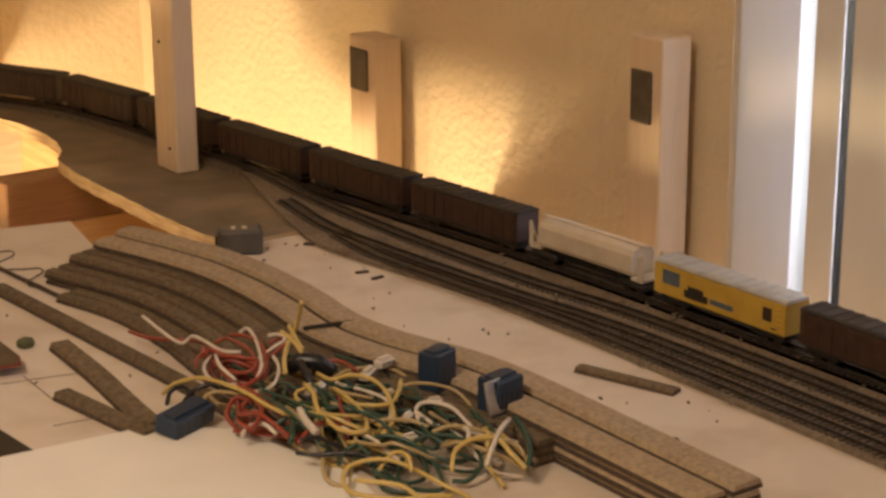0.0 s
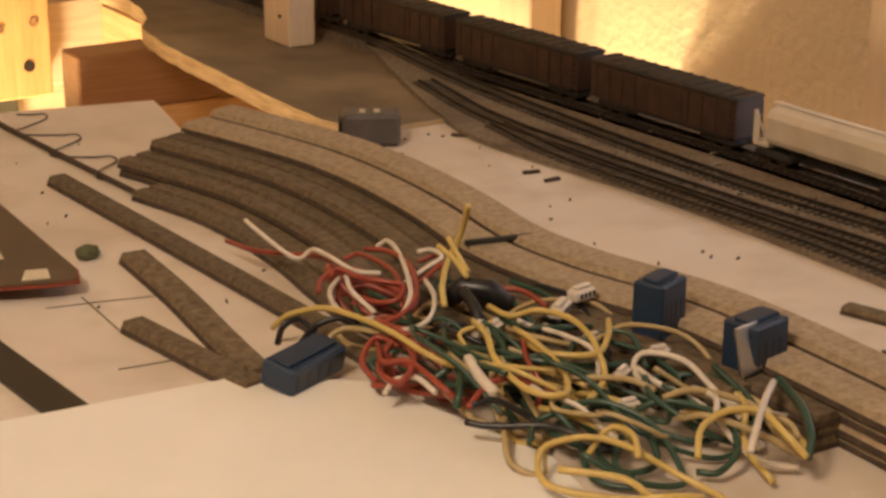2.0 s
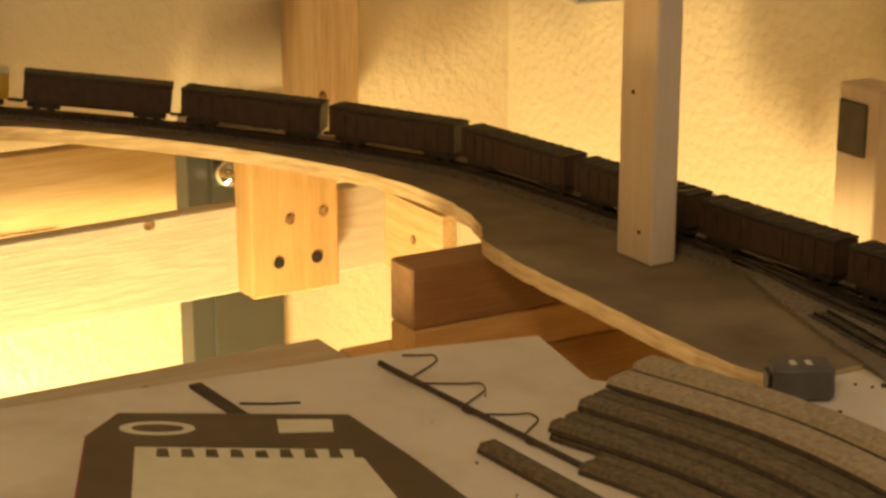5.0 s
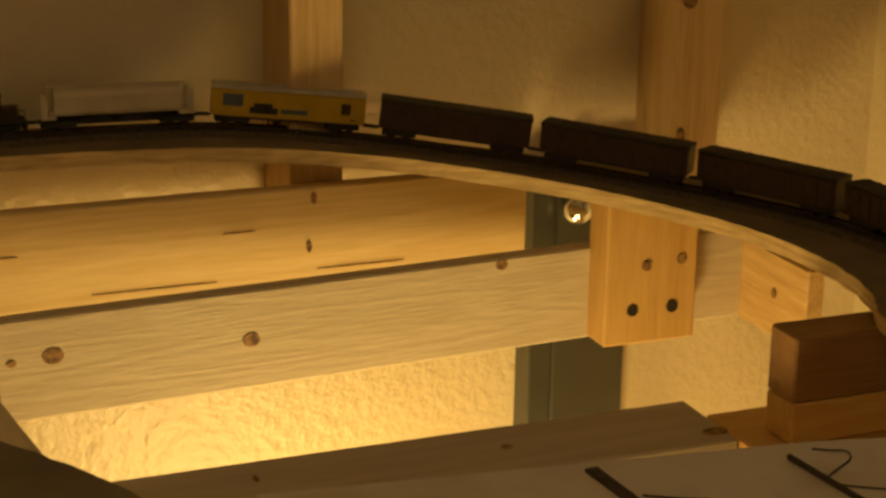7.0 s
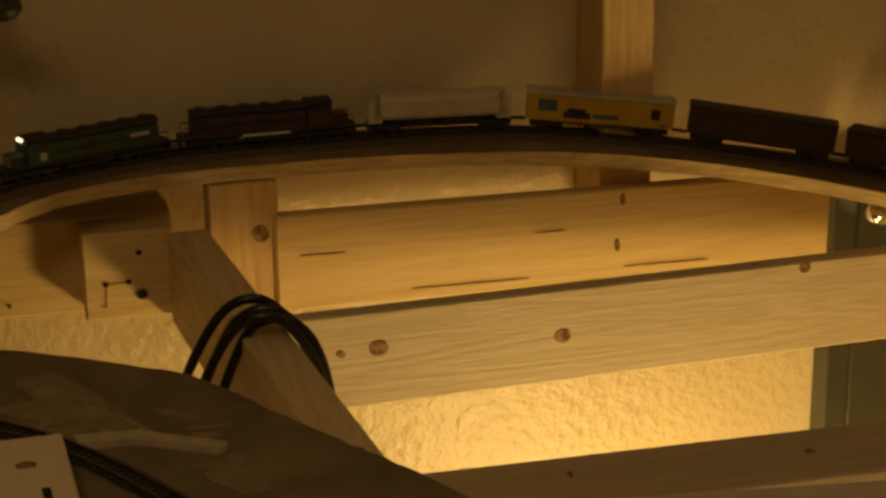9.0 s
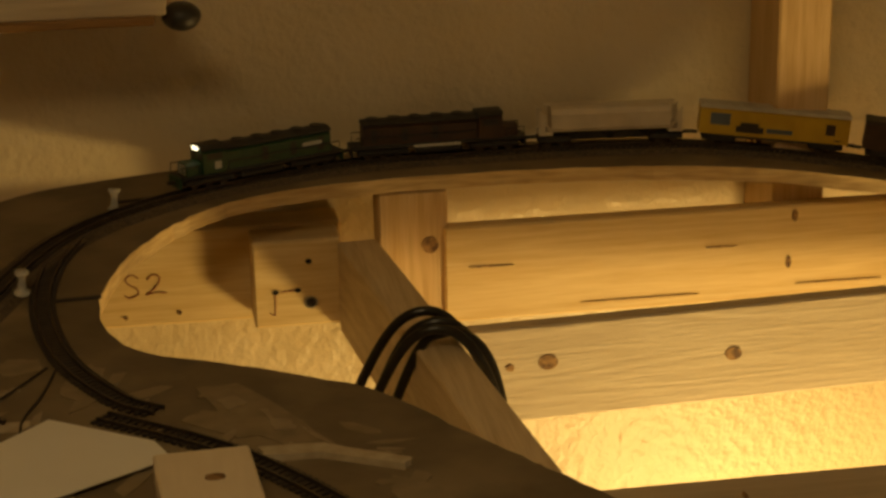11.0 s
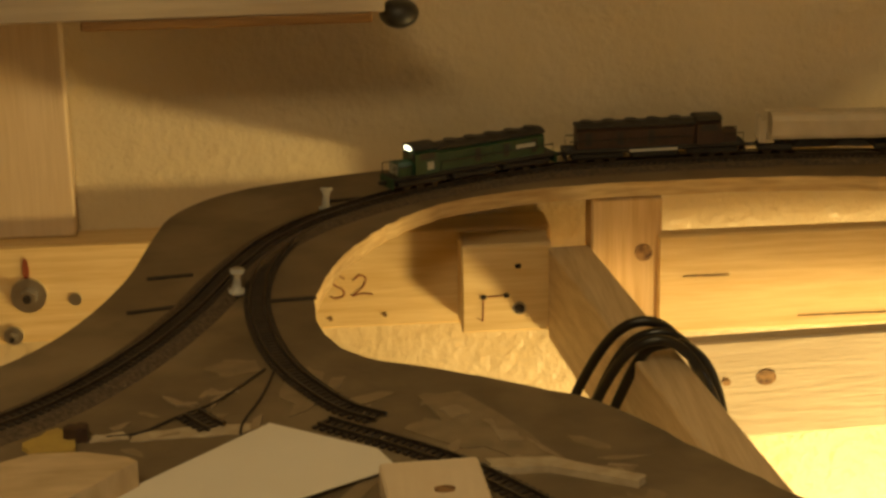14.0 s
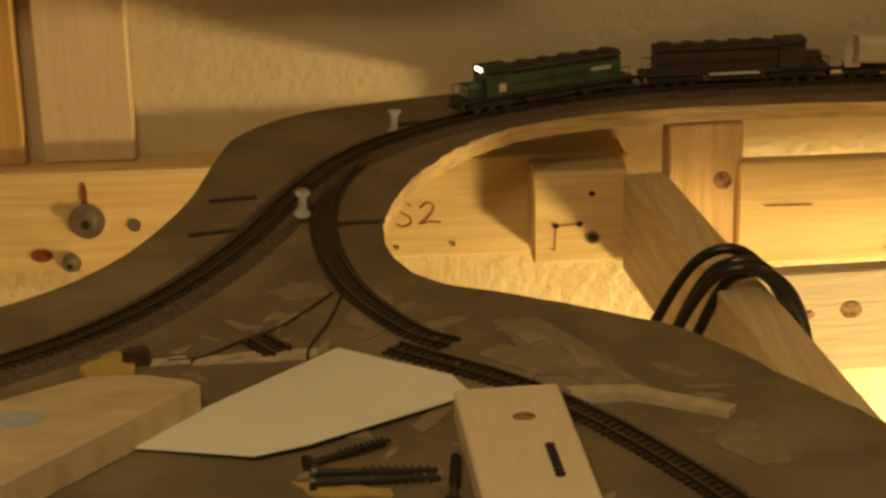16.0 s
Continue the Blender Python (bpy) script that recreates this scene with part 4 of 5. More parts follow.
print_area("emblem_core", [(0.563 + 0.016 * math.cos(a) * 0.86 + 0.006 * math.sin(a) * 0.5, 0.816 - 0.016 * math.cos(a) * 0.5 + 0.006 * math.sin(a) * 0.86) for a in [k * math.pi / 9 for k in range(18)]], 0.0010, M_CARD)
for u in range(9):
    x, y = 0.550 + u * 0.0125, 0.786 - u * 0.0071
    print_area("print_bar", [(x, y), (x + 0.0055, y - 0.0031), (x + 0.0020, y - 0.0150), (x - 0.0045, y - 0.0110)], 0.0010, M_CARD)
print_area("print_bar", [(0.618, 0.600), (0.629, 0.595), (0.627, 0.586), (0.615, 0.589)], 0.0010, M_CARD)
print_area("print_bar", [(0.595, 0.561), (0.612, 0.554), (0.610, 0.544), (0.593, 0.550)], 0.0010, M_CARD)
print_area("print_bar", [(0.560, 0.640), (0.612, 0.620), (0.610, 0.612), (0.560, 0.630)], 0.0010, M_CARD)

# white card under the wires, cut-off car body by the plywood
wc = part("white_card", slab([(0.500, 0.372), (0.690, 0.355), (0.735, 0.315), (0.76, 0.20), (0.72, 0.02), (0.50, 0.0)], lambda x, y: 1.0035 + 0.004 * max(0, 0.45 - y), 0.0012, 0.05), [M_WHITE, M_WHITE])
tagged(wc, "smooth white card lying under the wires", "card")
ju = thing("grey_plug", "small grey plug with pale marks at the plywood edge", "plug", at=(0.958, 0.695, 1.0))
jm = pose(0.948, 0.681, 1.0, 0, 0, -28)
M_GREYP = mat("grey_plastic", (0.10, 0.085, 0.075), (0.07, 0.06, 0.052), 0.5, 80)
part("shell", box(-0.020, 0.020, -0.012, 0.012, 0.0005, 0.024, jm, 0.003), M_GREYP, ju)
part("contact", box(-0.0225, -0.0202, -0.008, 0.008, 0.006, 0.018, jm, 0.0005), M_BLACK, ju)
for x in (-0.006, 0.004):
    part("mark", box(x - 0.002, x + 0.002, -0.006, 0.002, 0.0241, 0.0246, jm, 0), P_OFF, ju)

# ---- the bundle of wires ----
rw = random.Random(11)
bundle = thing("wire_bundle", "tangled heap of red, white, yellow and green wires", "wire bundle", at=(0.80, 0.32, 1.0))


def loop_wire(col, cx, cy, rx, ry, turns, r=0.0016, tilt=0.5, z=1.016, tail=None, ang=0.0):
    pts = []
    n = int(turns * 9)
    ph = rw.uniform(0, 6.28)
    for i in range(n + 1):
        a = ph + i / 9 * 2 * math.pi
        k = 1 + 0.22 * math.sin(i * 1.3 + ph)
        x, y = rx * k * math.cos(a), ry * k * math.sin(a)
        c, s_ = math.cos(ang), math.sin(ang)
        pts.append(Vector((cx + x * c - y * s_ + rw.uniform(-1, 1) * 0.004, cy + x * s_ + y * c + rw.uniform(-1, 1) * 0.004,
                           max(1.004, z + tilt * y + 0.006 * math.sin(a * 1.7 + ph)))))
    if tail:
        pts += [Vector(p) for p in tail]
    part("wire", add_tube(bmesh.new(), spline(pts, 5), r, 6), WIRE[col], bundle, col + " wire", True)


def run_wire(col, pts, r=0.0016):
    r *= 0.88
    part("wire", add_tube(bmesh.new(), spline([Vector(p) for p in pts], 7), r, 6), WIRE[col], bundle, col + " wire", True)


# the dark tangle at the bottom of the heap
for k in range(16):
    cx, cy = 0.800 + rw.uniform(-0.05, 0.05), 0.285 + rw.uniform(-0.09, 0.07)
    loop_wire(rw.choice(["green", "black", "green", "tan"]), cx, cy, rw.uniform(0.008, 0.018), rw.uniform(0.02, 0.04), rw.uniform(0.8, 1.4), tilt=0.2, z=1.009 + rw.uniform(-0.004, 0.005), ang=rw.uniform(-0.5, 0.9))
for k in range(14):
    cx, cy = 0.805 + rw.uniform(-0.045, 0.05), 0.225 + rw.uniform(-0.09, 0.06)
    loop_wire(rw.choice(["green", "black", "green", "black", "tan", "white", "yellow"]), cx, cy, rw.uniform(0.010, 0.020), rw.uniform(0.02, 0.040), rw.uniform(0.8, 1.5), tilt=0.2, z=1.012 + rw.uniform(-0.005, 0.006), ang=rw.uniform(-0.5, 0.9))
for k in range(4):
    loop_wire("red", 0.778 + rw.uniform(-0.008, 0.010), 0.385 + rw.uniform(-0.015, 0.015), rw.uniform(0.012, 0.020), rw.uniform(0.016, 0.028), 1.3, tilt=0.3, z=1.014, ang=0.5)
for k in range(3):
    loop_wire("red", 0.745 + rw.uniform(-0.008, 0.008), 0.300 + rw.uniform(-0.015, 0.015), rw.uniform(0.010, 0.016), rw.uniform(0.016, 0.028), 1.2, tilt=0.3, z=1.012, ang=0.3)
for k in range(22):
    cx, cy = 0.800 + rw.uniform(-0.045, 0.05), 0.270 + rw.uniform(-0.08, 0.06)
    loop_wire(rw.choice(["yellow", "tan", "green", "black", "green", "white", "red", "tan"]), cx, cy, rw.uniform(0.010, 0.022), rw.uniform(0.022, 0.046), rw.uniform(0.5, 1.1), r=0.0013, tilt=0.25, z=1.018 + rw.uniform(-0.005, 0.006), ang=rw.uniform(-0.3, 0.9))
# the wires that lie on top, one by one
run_wire("white", [(0.759, 0.497, 1.030), (0.760, 0.471, 1.026), (0.763, 0.451, 1.022), (0.768, 0.448, 1.021), (0.773, 0.444, 1.026), (0.770, 0.420, 1.030), (0.770, 0.394, 1.030), (0.781, 0.385, 1.029)], 0.0016)
run_wire("red", [(0.757, 0.518, 1.012), (0.760, 0.491, 1.014), (0.770, 0.471, 1.016), (0.778, 0.447, 1.020), (0.776, 0.415, 1.024)], 0.0016)
run_wire("red", [(0.746, 0.389, 1.024), (0.752, 0.396, 1.028), (0.764, 0.400, 1.030), (0.765, 0.379, 1.032), (0.773, 0.366, 1.032), (0.780, 0.361, 1.030), (0.772, 0.353, 1.027), (0.765, 0.361, 1.024), (0.762, 0.381, 1.022)], 0.0017)
run_wire("red", [(0.795, 0.425, 1.028), (0.799, 0.409, 1.031), (0.797, 0.384, 1.032), (0.786, 0.358, 1.030), (0.772, 0.341, 1.027), (0.758, 0.337, 1.024), (0.748, 0.341, 1.022)], 0.0017)
run_wire("red", [(0.782, 0.426, 1.024), (0.790, 0.422, 1.027), (0.788, 0.391, 1.030), (0.782, 0.368, 1.030), (0.772, 0.349, 1.024)], 0.0016)
run_wire("red", [(0.789, 0.368, 1.024), (0.805, 0.372, 1.030), (0.812, 0.375, 1.032), (0.819, 0.391, 1.030), (0.812, 0.398, 1.026)], 0.0016)
run_wire("white", [(0.763, 0.398, 1.026), (0.750, 0.384, 1.025), (0.746, 0.370, 1.022), (0.751, 0.356, 1.020), (0.758, 0.352, 1.020)], 0.0016)
run_wire("white", [(0.765, 0.394, 1.028), (0.759, 0.376, 1.026), (0.759, 0.354, 1.022)], 0.0016)
run_wire("white", [(0.805, 0.430, 1.026), (0.809, 0.425, 1.030), (0.801, 0.400, 1.032), (0.787, 0.368, 1.032), (0.777, 0.349, 1.029), (0.765, 0.338, 1.025), (0.759, 0.343, 1.020)], 0.0016)
run_wire("white", [(0.799, 0.371, 1.027), (0.790, 0.347, 1.027), (0.776, 0.328, 1.025), (0.767, 0.326, 1.022), (0.761, 0.331, 1.020)], 0.0016)
run_wire("white", [(0.788, 0.372, 1.027), (0.802, 0.375, 1.031), (0.814, 0.378, 1.034), (0.817, 0.393, 1.033), (0.812, 0.399, 1.031)], 0.0016)
run_wire("yellow", [(0.719, 0.389, 1.010), (0.723, 0.382, 1.018), (0.729, 0.373, 1.023), (0.735, 0.361, 1.027), (0.741, 0.340, 1.028), (0.744, 0.313, 1.029), (0.745, 0.286, 1.028), (0.749, 0.275, 1.026), (0.761, 0.269, 1.020)], 0.0018)
run_wire("tan", [(0.727, 0.345, 1.012), (0.730, 0.347, 1.018), (0.738, 0.345, 1.021), (0.746, 0.332, 1.022), (0.753, 0.324, 1.020)], 0.0017)
run_wire("yellow", [(0.810, 0.347, 1.072), (0.813, 0.356, 1.058), (0.812, 0.361, 1.046), (0.807, 0.360, 1.040), (0.793, 0.344, 1.033), (0.788, 0.334, 1.026)], 0.0020)
run_wire("yellow", [(0.804, 0.366, 1.046), (0.806, 0.354, 1.042), (0.806, 0.341, 1.036)], 0.0017)
run_wire("yellow", [(0.809, 0.364, 1.050), (0.809, 0.354, 1.043), (0.809, 0.345, 1.037)], 0.0017)
run_wire("yellow", [(0.784, 0.302, 1.030), (0.778, 0.281, 1.031), (0.766, 0.255, 1.030), (0.762, 0.228, 1.028), (0.767, 0.215, 1.027), (0.776, 0.213, 1.027), (0.786, 0.228, 1.028), (0.792, 0.249, 1.029), (0.796, 0.271, 1.029), (0.801, 0.291, 1.026)], 0.0019)
run_wire("yellow", [(0.802, 0.288, 1.024), (0.794, 0.260, 1.027), (0.802, 0.245, 1.028), (0.815, 0.241, 1.028), (0.831, 0.255, 1.029), (0.844, 0.272, 1.028)], 0.0018)
run_wire("yellow", [(0.807, 0.323, 1.026), (0.806, 0.302, 1.028), (0.819, 0.297, 1.030), (0.826, 0.281, 1.030), (0.823, 0.260, 1.029), (0.812, 0.235, 1.027), (0.803, 0.221, 1.024), (0.788, 0.213, 1.020)], 0.0018)
run_wire("tan", [(0.788, 0.231, 1.024), (0.800, 0.221, 1.026), (0.812, 0.213, 1.025), (0.819, 0.203, 1.022)], 0.0018)
run_wire("white", [(0.760, 0.269, 1.027), (0.753, 0.249, 1.027), (0.751, 0.233, 1.025)], 0.0032)
run_wire("red", [(0.742, 0.321, 1.018), (0.730, 0.296, 1.022), (0.737, 0.284, 1.025), (0.738, 0.257, 1.022), (0.741, 0.252, 1.018)], 0.0019)
run_wire("red", [(0.747, 0.324, 1.020), (0.750, 0.318, 1.023), (0.744, 0.294, 1.025), (0.736, 0.280, 1.024), (0.726, 0.276, 1.020), (0.727, 0.294, 1.018), (0.737, 0.312, 1.017)], 0.0019)
run_wire("red", [(0.743, 0.243, 1.016), (0.757, 0.247, 1.023), (0.769, 0.242, 1.025), (0.773, 0.230, 1.022), (0.770, 0.227, 1.016)], 0.0020)
run_wire("white", [(0.721, 0.280, 1.014), (0.728, 0.283, 1.018), (0.736, 0.277, 1.020), (0.737, 0.261, 1.018)], 0.0017)
run_wire("red", [(0.826, 0.341, 1.026), (0.834, 0.332, 1.026), (0.835, 0.312, 1.024)], 0.0016)
run_wire("green", [(0.809, 0.317, 1.022), (0.807, 0.294, 1.025), (0.819, 0.284, 1.025), (0.841, 0.282, 1.022)], 0.0020)
run_wire("green", [(0.776, 0.296, 1.020), (0.783, 0.279, 1.022), (0.794, 0.259, 1.022), (0.815, 0.244, 1.020), (0.842, 0.245, 1.016)], 0.0019)
run_wire("green", [(0.744, 0.280, 1.014), (0.756, 0.274, 1.022), (0.744, 0.252, 1.020), (0.740, 0.249, 1.014)], 0.0022)
run_wire("black", [(0.716, 0.378, 1.006), (0.718, 0.375, 1.016), (0.727, 0.375, 1.018), (0.733, 0.368, 1.012)], 0.0019)
run_wire("black", [(0.719, 0.365, 1.006), (0.727, 0.358, 1.020), (0.739, 0.352, 1.024), (0.746, 0.348, 1.018)], 0.0019)
run_wire("yellow", [(0.798, 0.147, 1.016), (0.807, 0.156, 1.024), (0.822, 0.158, 1.028), (0.835, 0.150, 1.028), (0.834, 0.132, 1.024), (0.838, 0.122, 1.016)], 0.0019)
run_wire("white", [(0.815, 0.133, 1.020), (0.824, 0.140, 1.026), (0.842, 0.155, 1.030), (0.865, 0.175, 1.026)], 0.0020)
run_wire("green", [(0.876, 0.184, 1.022), (0.861, 0.152, 1.024), (0.850, 0.133, 1.020), (0.841, 0.125, 1.014)], 0.0022)
run_wire("yellow", [(0.760, 0.176, 1.014), (0.776, 0.181, 1.022), (0.778, 0.167, 1.024), (0.774, 0.157, 1.018)], 0.0017)


def plug(name, label, x, y, z, l, w, h, rz, material, tilt=0):
    t = thing(name, label, "connector", "wire connectors", at=(x, y, z))
    m = pose(x, y, z, tilt, 0, rz)
    part("shell", box(-l / 2, l / 2, -w / 2, w / 2, 0, h, m, 0.0012), material, t)
    part("ridge", box(-l / 2 + 0.002, l / 2 - 0.002, -w / 4, w / 4, h, h + 0.0018, m, 0.0005), material, t)
    for k in range(4):
        part("slot", box(-l / 2 + 0.003 + k * l / 5, -l / 2 + 0.0045 + k * l / 5, -w / 2 - 0.0002, -w / 2 + 0.0008, h * 0.3, h * 0.75, m, 0), M_BLACK, t)
    return t


plug("wire_connector", "dark blue ribbed plug connector on the white card", 0.708, 0.337, 1.0045, 0.042, 0.020, 0.014, 24, WIRE["blue"], 10)
plug("wire_connector", "dark blue plug connector standing on the wire heap", 0.872, 0.268, 1.006, 0.023, 0.018, 0.040, 20, WIRE["blue"])
plug("wire_connector", "blue plug connector with a bright clip", 0.884, 0.210, 1.006, 0.026, 0.020, 0.036, 10, WIRE["blue"])
plug("wire_connector", "white plug connector on the wire heap", 0.837, 0.303, 1.022, 0.017, 0.008, 0.006, 35, WIRE["white"])
plug("wire_connector", "white plug connector on the wire heap", 0.856, 0.311, 1.024, 0.015, 0.008, 0.006, 10, WIRE["white"])
tagged(part("metal_clip", box(-0.008, 0.008, -0.001, 0.001, 0, 0.024, pose(0.872, 0.198, 1.020, -12, 0, 12), 0.0004), M_STEEL), "bright bent metal clip on a blue connector", "clip")
wrap = thing("tape_wrap", "black tape wrapped round the gathered wires", "tape", at=(0.812, 0.340, 1.02))
part("band", add_tube(bmesh.new(), [Vector((0.800, 0.352, 1.022)), Vector((0.808, 0.346, 1.029)), Vector((0.817, 0.338, 1.028)), Vector((0.824, 0.330, 1.020))], 0.0060, 12), WIRE["black"], wrap, smooth=True)
part("tail", add_tube(bmesh.new(), spline([Vector((0.803, 0.340, 1.030)), Vector((0.800, 0.325, 1.026)), Vector((0.798, 0.312, 1.014))], 4), 0.0030, 10), WIRE["black"], wrap, smooth=True)
for p in ((0.822, 0.232, 1.016), (0.795, 0.300, 1.022), (0.850, 0.240, 1.018), (0.805, 0.205, 1.014), (0.790, 0.306, 1.020), (0.832, 0.270, 1.018)):
    plug("wire_connector", "clear plastic crimp among the wires", *p, 0.012, 0.006, 0.005, rw.uniform(-60, 60), WIRE["white"])

# ---- cables over the joist ----
for k, (dx, h, w) in enumerate(((0.0, 0.026, 0.050), (0.009, 0.017, 0.044), (0.017, 0.009, 0.038), (0.004, 0.022, 0.047))):
    cx, cy = 0.274 + dx, 1.335 - 0.012 * k
    pts = [Vector((cx - w - 0.022, cy + 0.01, 0.875)), Vector((cx - w - 0.012, cy + 0.005, 0.93)), Vector((cx - w * 0.72, cy, 0.985)), Vector((cx - w * 0.25, cy - 0.006, 0.994 + h * 0.55)), Vector((cx + w * 0.25, cy - 0.01, 0.992 + h * 0.5)),
           Vector((cx + w * 0.70, cy - 0.016, 0.975)), Vector((cx + w * 0.95, cy - 0.024, 0.93)), Vector((cx + w, cy - 0.03, 0.86))]
    c = part("cable", add_tube(bmesh.new(), spline(pts, 8), 0.0042, 10), M_RUB, None, smooth=True)
    tagged(c, "thick black cable looped over the joist", "cable", "cables over the joist")

# ---- things on the near plywood ----
T0 = rise(0)
wbk = thing("wood_offcut", "pale sanded wood offcut with a knot and a screw", "wood block", at=(0.08, 0.93, T0))
wm = pose(0.082, 0.872, T0 + 0.001, 0, 0, 3)
part("block", box(-0.029, 0.029, -0.130, 0.096, 0, 0.019, wm, 0.0015), M_PAINTED, wbk)
p = wm @ Vector((0.004, 0.054, 0.0192))
knot(wbk, p.x, p.y, p.z, 0.006, 0.004, "z")
for k in range(7):
    p = wm @ Vector((0.012, 0.016 - k * 0.0055, 0.0200))
    knot(wbk, p.x, p.y, p.z, 0.0026, 0.0018, "z", M_HOLE, "screw_thread")
pap = part("paper_sheet", slab([(-0.134, 0.948), (-0.016, 1.067), (0.050, 1.022), (0.060, 0.995), (-0.031, 0.935), (-0.060, 0.924)], lambda x, y: T0 + 0.0025 + 0.003 * math.sin((x + 0.13) * 14), 0.0008, 0.025), [M_WHITE, M_WHITE])
tagged(pap, "curled white sheet lying on the plywood", "paper")
M_LUMBER = mat("rough_dusty_lumber", (0.60, 0.46, 0.29), (0.42, 0.31, 0.18), 0.8, 26, (1, 3, 1), bump=0.4, bscale=140)
lg = thing("lumber_scrap", "pale rough lumber scrap with a blue stain", "wood block", at=(-0.2, 0.95, T0))
part("plank", slab([(-0.092, 0.987), (-0.098, 0.994), (-0.125, 1.005), (-0.156, 1.004), (-0.201, 0.975), (-0.330, 0.812), (-0.225, 0.818)], lambda x, y: T0 + 0.0195 + 0.0004 * math.sin(x * 90 + y * 40), 0.0185, 0.02), [M_LUMBER, M_LUMBER], lg)
knot(lg, -0.186, 0.949, T0 + 0.0198, 0.013, 0.010, "z", mat("pale_blue_stain", (0.42, 0.46, 0.48), None, 0.7, 60), "blue_stain")
for x, y, a, l in ((0.004, 0.892, 0, 0.066), (0.004, 0.902, -2, 0.064), (0.044, 0.890, 85, 0.055), (-0.010, 0.926, 30, 0.05)):
    sc = thing("black_screw", "black wood screw lying on the plywood", "screw", "loose screws", at=(x, y, T0))
    m = pose(x, y, T0 + 0.004, 0, 90, a)
    part("shank", add_cyl(bmesh.new(), 0.0022, l, m, 10, 0.0012), M_BLACK, sc)
    part("head", add_cyl(bmesh.new(), 0.0048, 0.003, m @ pose(0, 0, -l / 2), 14), M_BLACK, sc)
    th = bmesh.new()
    for k in range(9):
        add_cyl(th, 0.0030, 0.0008, m @ pose(0, 0, -l * 0.1 + k * l * 0.065, 8), 10)
    part("thread", th, M_BLACK, sc)

# plaster flakes and chips
def flakes(name, label, n, area, size, material, seed, z=None, h=0.0012):
    r = random.Random(seed)
    bm = bmesh.new()
    for _ in range(n):
        x, y = r.uniform(*area[:2]), r.uniform(*area[2:])
        s_ = r.uniform(*size)
        if z is None and (y > 1.165 - 0.80 * max(0, x - 0.02) or x > 0.23):
            continue
        a0 = r.uniform(0, 6.28)
        k = r.randint(4, 7)
        ring = []
        for i in range(k):
            u, v = s_ * r.uniform(0.5, 1.9) * math.cos(i * 6.283 / k), s_ * r.uniform(0.15, 0.6) * math.sin(i * 6.283 / k)
            ring.append((x + u * math.cos(a0) - v * math.sin(a0), y + u * math.sin(a0) + v * math.cos(a0)))
        zt = (rise(x) if z is None else z)
        top = [bm.verts.new((u, v, zt + h + r.uniform(0, 0.0002))) for u, v in ring]
        bot = [bm.verts.new((u, v, zt - 0.0004)) for u, v in ring]
        bm.faces.new(top)
        for i in range(k):
            bm.faces.new((top[i], bot[i], bot[(i + 1) % k], top[(i + 1) % k]))
    return tagged(part(name, bm, material), label, "debris", kind="stuff")


M_PLASTER2 = mat("thin_plaster_smear", (0.27, 0.205, 0.125), (0.20, 0.15, 0.09), 0.9, 60)
flakes("plaster_smears", "thin dull plaster smears on the plywood", 30, (-0.14, 0.22, 0.94, 1.20), (0.006, 0.020), M_PLASTER2, 15, None, 0.0006)
M_PLASTER = mat("plaster_chip", (0.33, 0.255, 0.165), (0.25, 0.185, 0.115), 0.85, 60)
flakes("plaster_flakes", "flat pale plaster flakes scattered on the plywood", 46, (-0.12, 0.20, 0.98, 1.20), (0.003, 0.010), M_PLASTER, 5)
flakes("plaster_flakes", "flat pale plaster flakes scattered on the plywood", 18, (-0.10, 0.12, 0.86, 1.0), (0.003, 0.010), M_PLASTER, 8)
flakes("dark_chips", "small dark chips on the white sheet", 24, (0.94, 1.03, 0.10, 0.68), (0.0005, 0.0018), M_CORK_D, 6, 1.0)
flakes("dark_chips", "small dark chips on the deck", 20, (0.60, 0.80, 0.42, 0.86), (0.0005, 0.0016), M_CORK_D, 7, 1.0)
flakes("ballast_lumps", "loose ballast lumps along the yard tracks", 260, (1.04, 1.18, -0.1, 0.72), (0.001, 0.0030), M_BALLAST, 9, 1.0048)
for x, y in ((1.003, 0.566), (1.005, 0.545), (1.010, 0.664)):
    tagged(part("dark_chip", box(-0.006, 0.006, -0.0018, 0.0018, 0, 0.002, pose(x, y, 1.0002, 0, 0, rw.uniform(-50, 50)), 0.0005), M_CORK_D), "dark sliver lying on the white sheet", "debris", "dark slivers")

spl = bmesh.new()
rs = random.Random(3)
for k in range(9):
    a = Vector((0.660 + rs.uniform(-0.012, 0.012), 1.643 + rs.uniform(-0.004, 0.004), rise(0.66) + 0.001))
    add_tube(spl, [a, a + Vector((rs.uniform(-0.012, 0.012), rs.uniform(-0.004, 0.004), rs.uniform(0.006, 0.014)))], 0.0008, 5)
tagged(part("fibre_tuft", spl, M_CORK_D), "small tuft of dark fibres at the plywood rim", "tuft")


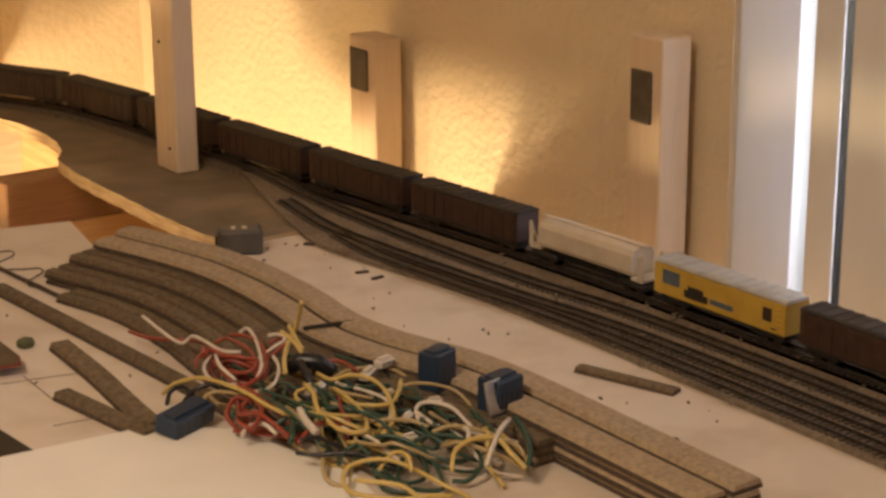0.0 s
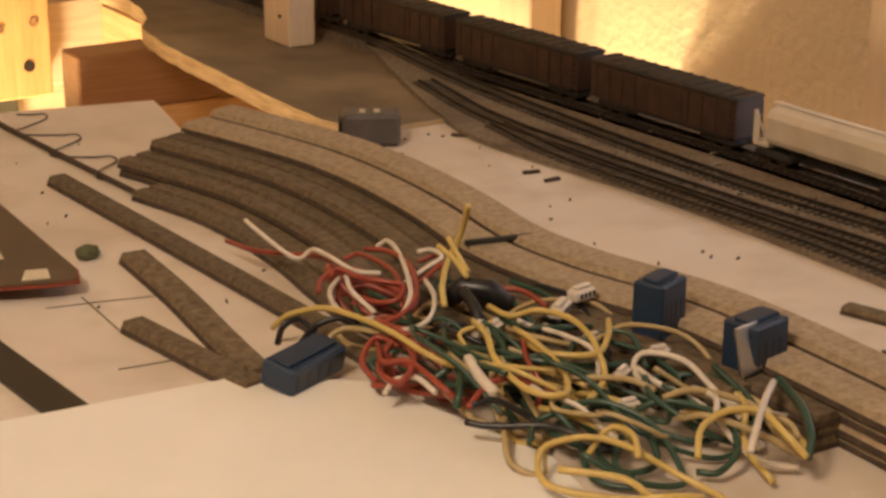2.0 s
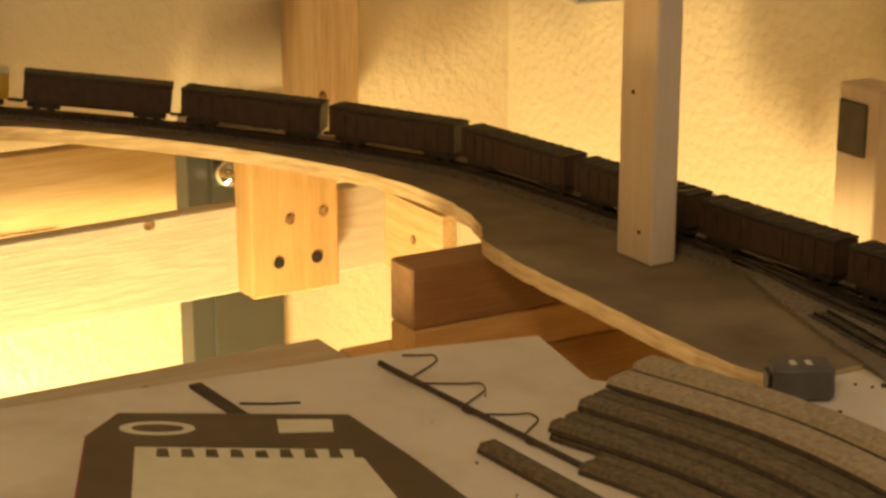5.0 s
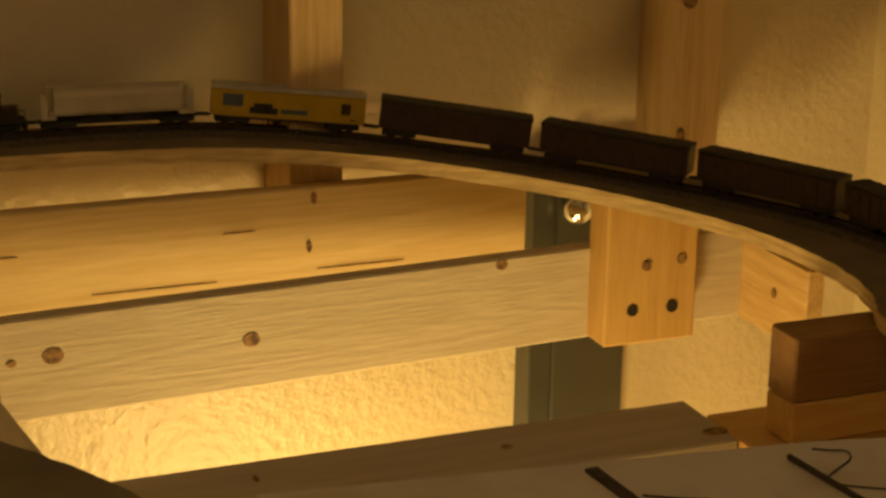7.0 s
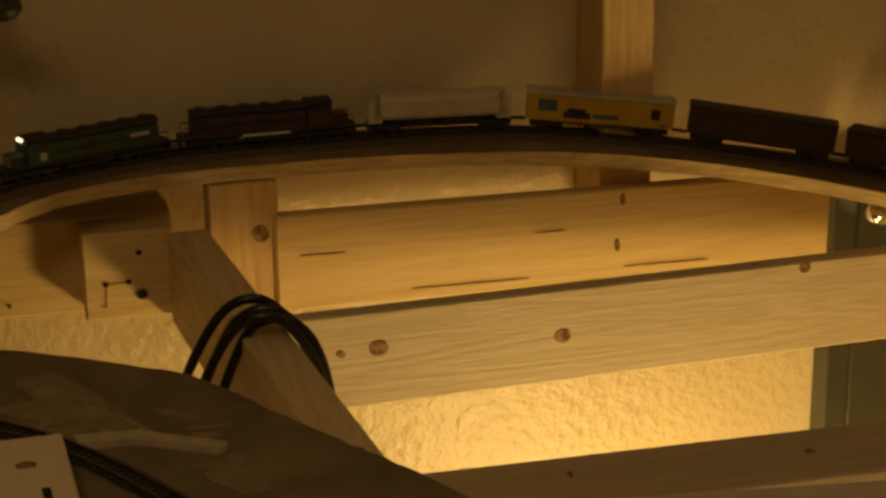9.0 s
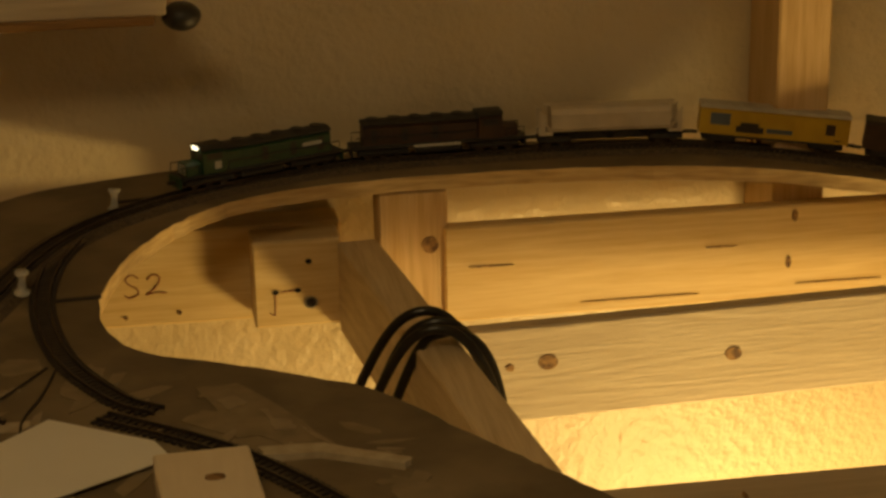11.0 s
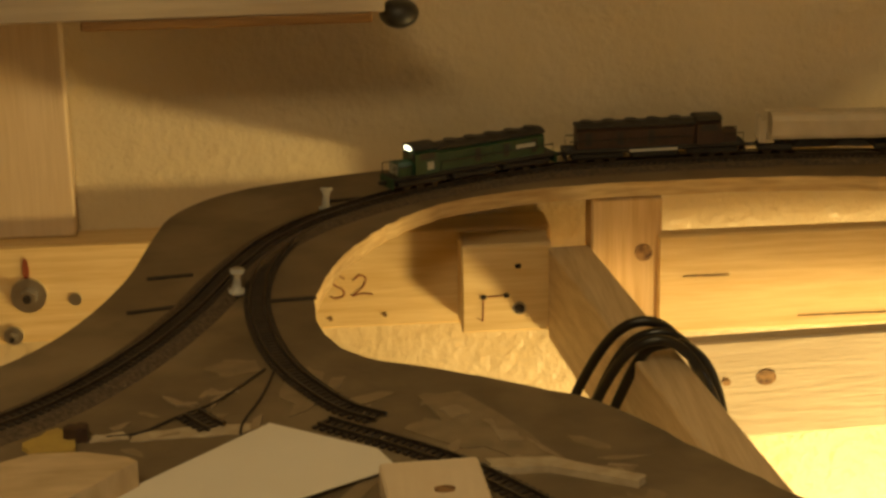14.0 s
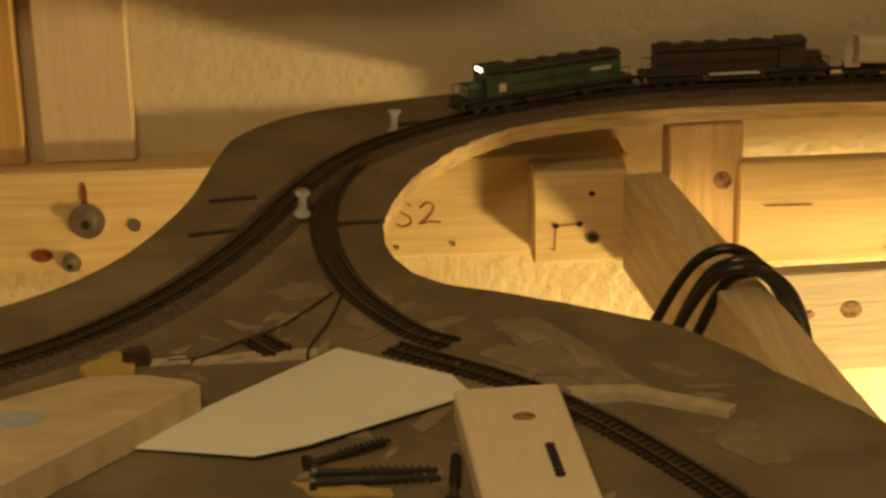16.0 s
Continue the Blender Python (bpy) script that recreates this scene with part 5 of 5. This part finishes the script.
# scraps on the plywood between the two tracks
def scrap(name, label, cat, ring, h, material, seed):
    r = random.Random(seed)
    fine = []
    for a, b in zip(ring, ring[1:] + ring[:1]):
        for k in range(4):
            u = k / 4
            j = 0.0016 if k else 0.0
            fine.append((a[0] + (b[0] - a[0]) * u + r.uniform(-j, j), a[1] + (b[1] - a[1]) * u + r.uniform(-j, j)))
    bm = bmesh.new()
    top = [bm.verts.new((x, y, rise(x) + h)) for x, y in fine]
    bot = [bm.verts.new((x, y, rise(x) - 0.0003)) for x, y in fine]
    n = len(fine)
    bm.faces.new(top)
    for i in range(n):
        bm.faces.new((top[i], bot[i], bot[(i + 1) % n], top[(i + 1) % n]))
    bmesh.ops.recalc_face_normals(bm, faces=bm.faces)
    return tagged(part(name, bm, material), label, cat)


track("short cut piece of dark track between the two lines", [(-0.066, 1.094), (-0.057, 1.080), (-0.048, 1.067)], 0.0015, False)
M_SCRAP_Y = mat("yellowed_scrap", (0.50, 0.36, 0.10), (0.38, 0.26, 0.08), 0.8, 70)
M_SCRAP_P = mat("pale_plaster_scrap", (0.50, 0.42, 0.30), (0.36, 0.28, 0.18), 0.85, 80)
scrap("plaster_scrap", "yellowed torn scrap behind the wood offcut", "scrap", [(-0.169, 1.060), (-0.150, 1.081), (-0.137, 1.066), (-0.136, 1.046), (-0.162, 1.042)], 0.0030, M_SCRAP_Y, 3)
scrap("cork_lump", "small dark red-brown lump of cork", "scrap", [(-0.144, 1.063), (-0.142, 1.072), (-0.130, 1.072), (-0.129, 1.062)], 0.0095, P_BROWN, 4)
scrap("plaster_scrap", "pale torn plaster scrap on the plywood", "scrap", [(-0.128, 1.061), (-0.125, 1.070), (-0.108, 1.073), (-0.104, 1.064)], 0.0018, M_SCRAP_P, 5)
scrap("plaster_scrap", "long pale torn plaster scrap on the plywood", "scrap", [(-0.103, 1.060), (-0.098, 1.070), (-0.066, 1.077), (-0.030, 1.078), (-0.020, 1.072), (-0.036, 1.062), (-0.070, 1.062)], 0.0012, M_SCRAP_P, 6)
scrap("plaster_scrap", "thin yellowed scrap beside the screws", "scrap", [(-0.040, 0.900), (-0.024, 0.898), (0.011, 0.887), (0.011, 0.879), (-0.028, 0.883)], 0.0010, M_SCRAP_Y, 7)
scrap("plaster_scrap", "dull torn patch of plaster near the switch", "scrap", [(-0.062, 1.175), (-0.048, 1.192), (-0.026, 1.188), (-0.022, 1.168), (-0.044, 1.160)], 0.0009, M_PLASTER2, 8)
scrap("plaster_scrap", "dull torn patch of plaster by the loose track", "scrap", [(0.068, 1.058), (0.082, 1.074), (0.118, 1.058), (0.128, 1.030), (0.102, 1.024)], 0.0009, M_PLASTER2, 9)
for run in ([(-0.118, 1.066), (-0.098, 1.070), (-0.076, 1.092), (-0.053, 1.113), (-0.036, 1.140), (-0.020, 1.169)], [(-0.034, 1.058), (-0.034, 1.072), (-0.031, 1.088), (-0.023, 1.115), (-0.017, 1.145), (-0.013, 1.172)]):
    tagged(part("loose_wire", add_tube(bmesh.new(), spline([Vector((x, y, rise(x) + 0.0016)) for x, y in run], 6), 0.0009, 6), M_TIE), "thin dark wire lying across the plywood", "wire")
scrap("wood_splinter", "long pale wood splinter across the loose track", "scrap", [(0.113, 0.999), (0.155, 0.997), (0.204, 0.965), (0.199, 0.956), (0.150, 0.984), (0.115, 0.987)], 0.0046, M_SCRAP_P, 21)
scrap("plaster_scrap", "wide dull plaster patch between the tracks", "scrap", [(0.080, 1.112), (0.108, 1.116), (0.137, 1.060), (0.166, 0.990), (0.132, 1.004), (0.100, 1.046)], 0.0008, M_PLASTER2, 22)
scrap("plaster_scrap", "cracked plaster patch near the switch", "scrap", [(-0.006, 1.150), (0.010, 1.172), (0.020, 1.160), (0.016, 1.120), (0.002, 1.105), (-0.010, 1.120)], 0.0008, M_PLASTER2, 23)
scrap("plaster_scrap", "pale plaster crumb beside the loose track", "scrap", [(0.092, 1.084), (0.104, 1.092), (0.112, 1.078), (0.100, 1.068)], 0.0016, M_PLASTER, 24)
scrap("plaster_scrap", "pale plaster crumb beside the loose track", "scrap", [(0.124, 1.050), (0.138, 1.044), (0.140, 1.030), (0.126, 1.030)], 0.0016, M_PLASTER, 25)
scrap("plaster_scrap", "dull plaster patch at the plywood rim", "scrap", [(0.190, 0.950), (0.214, 0.930), (0.222, 0.900), (0.205, 0.895), (0.186, 0.925)], 0.0010, M_PLASTER2, 26)
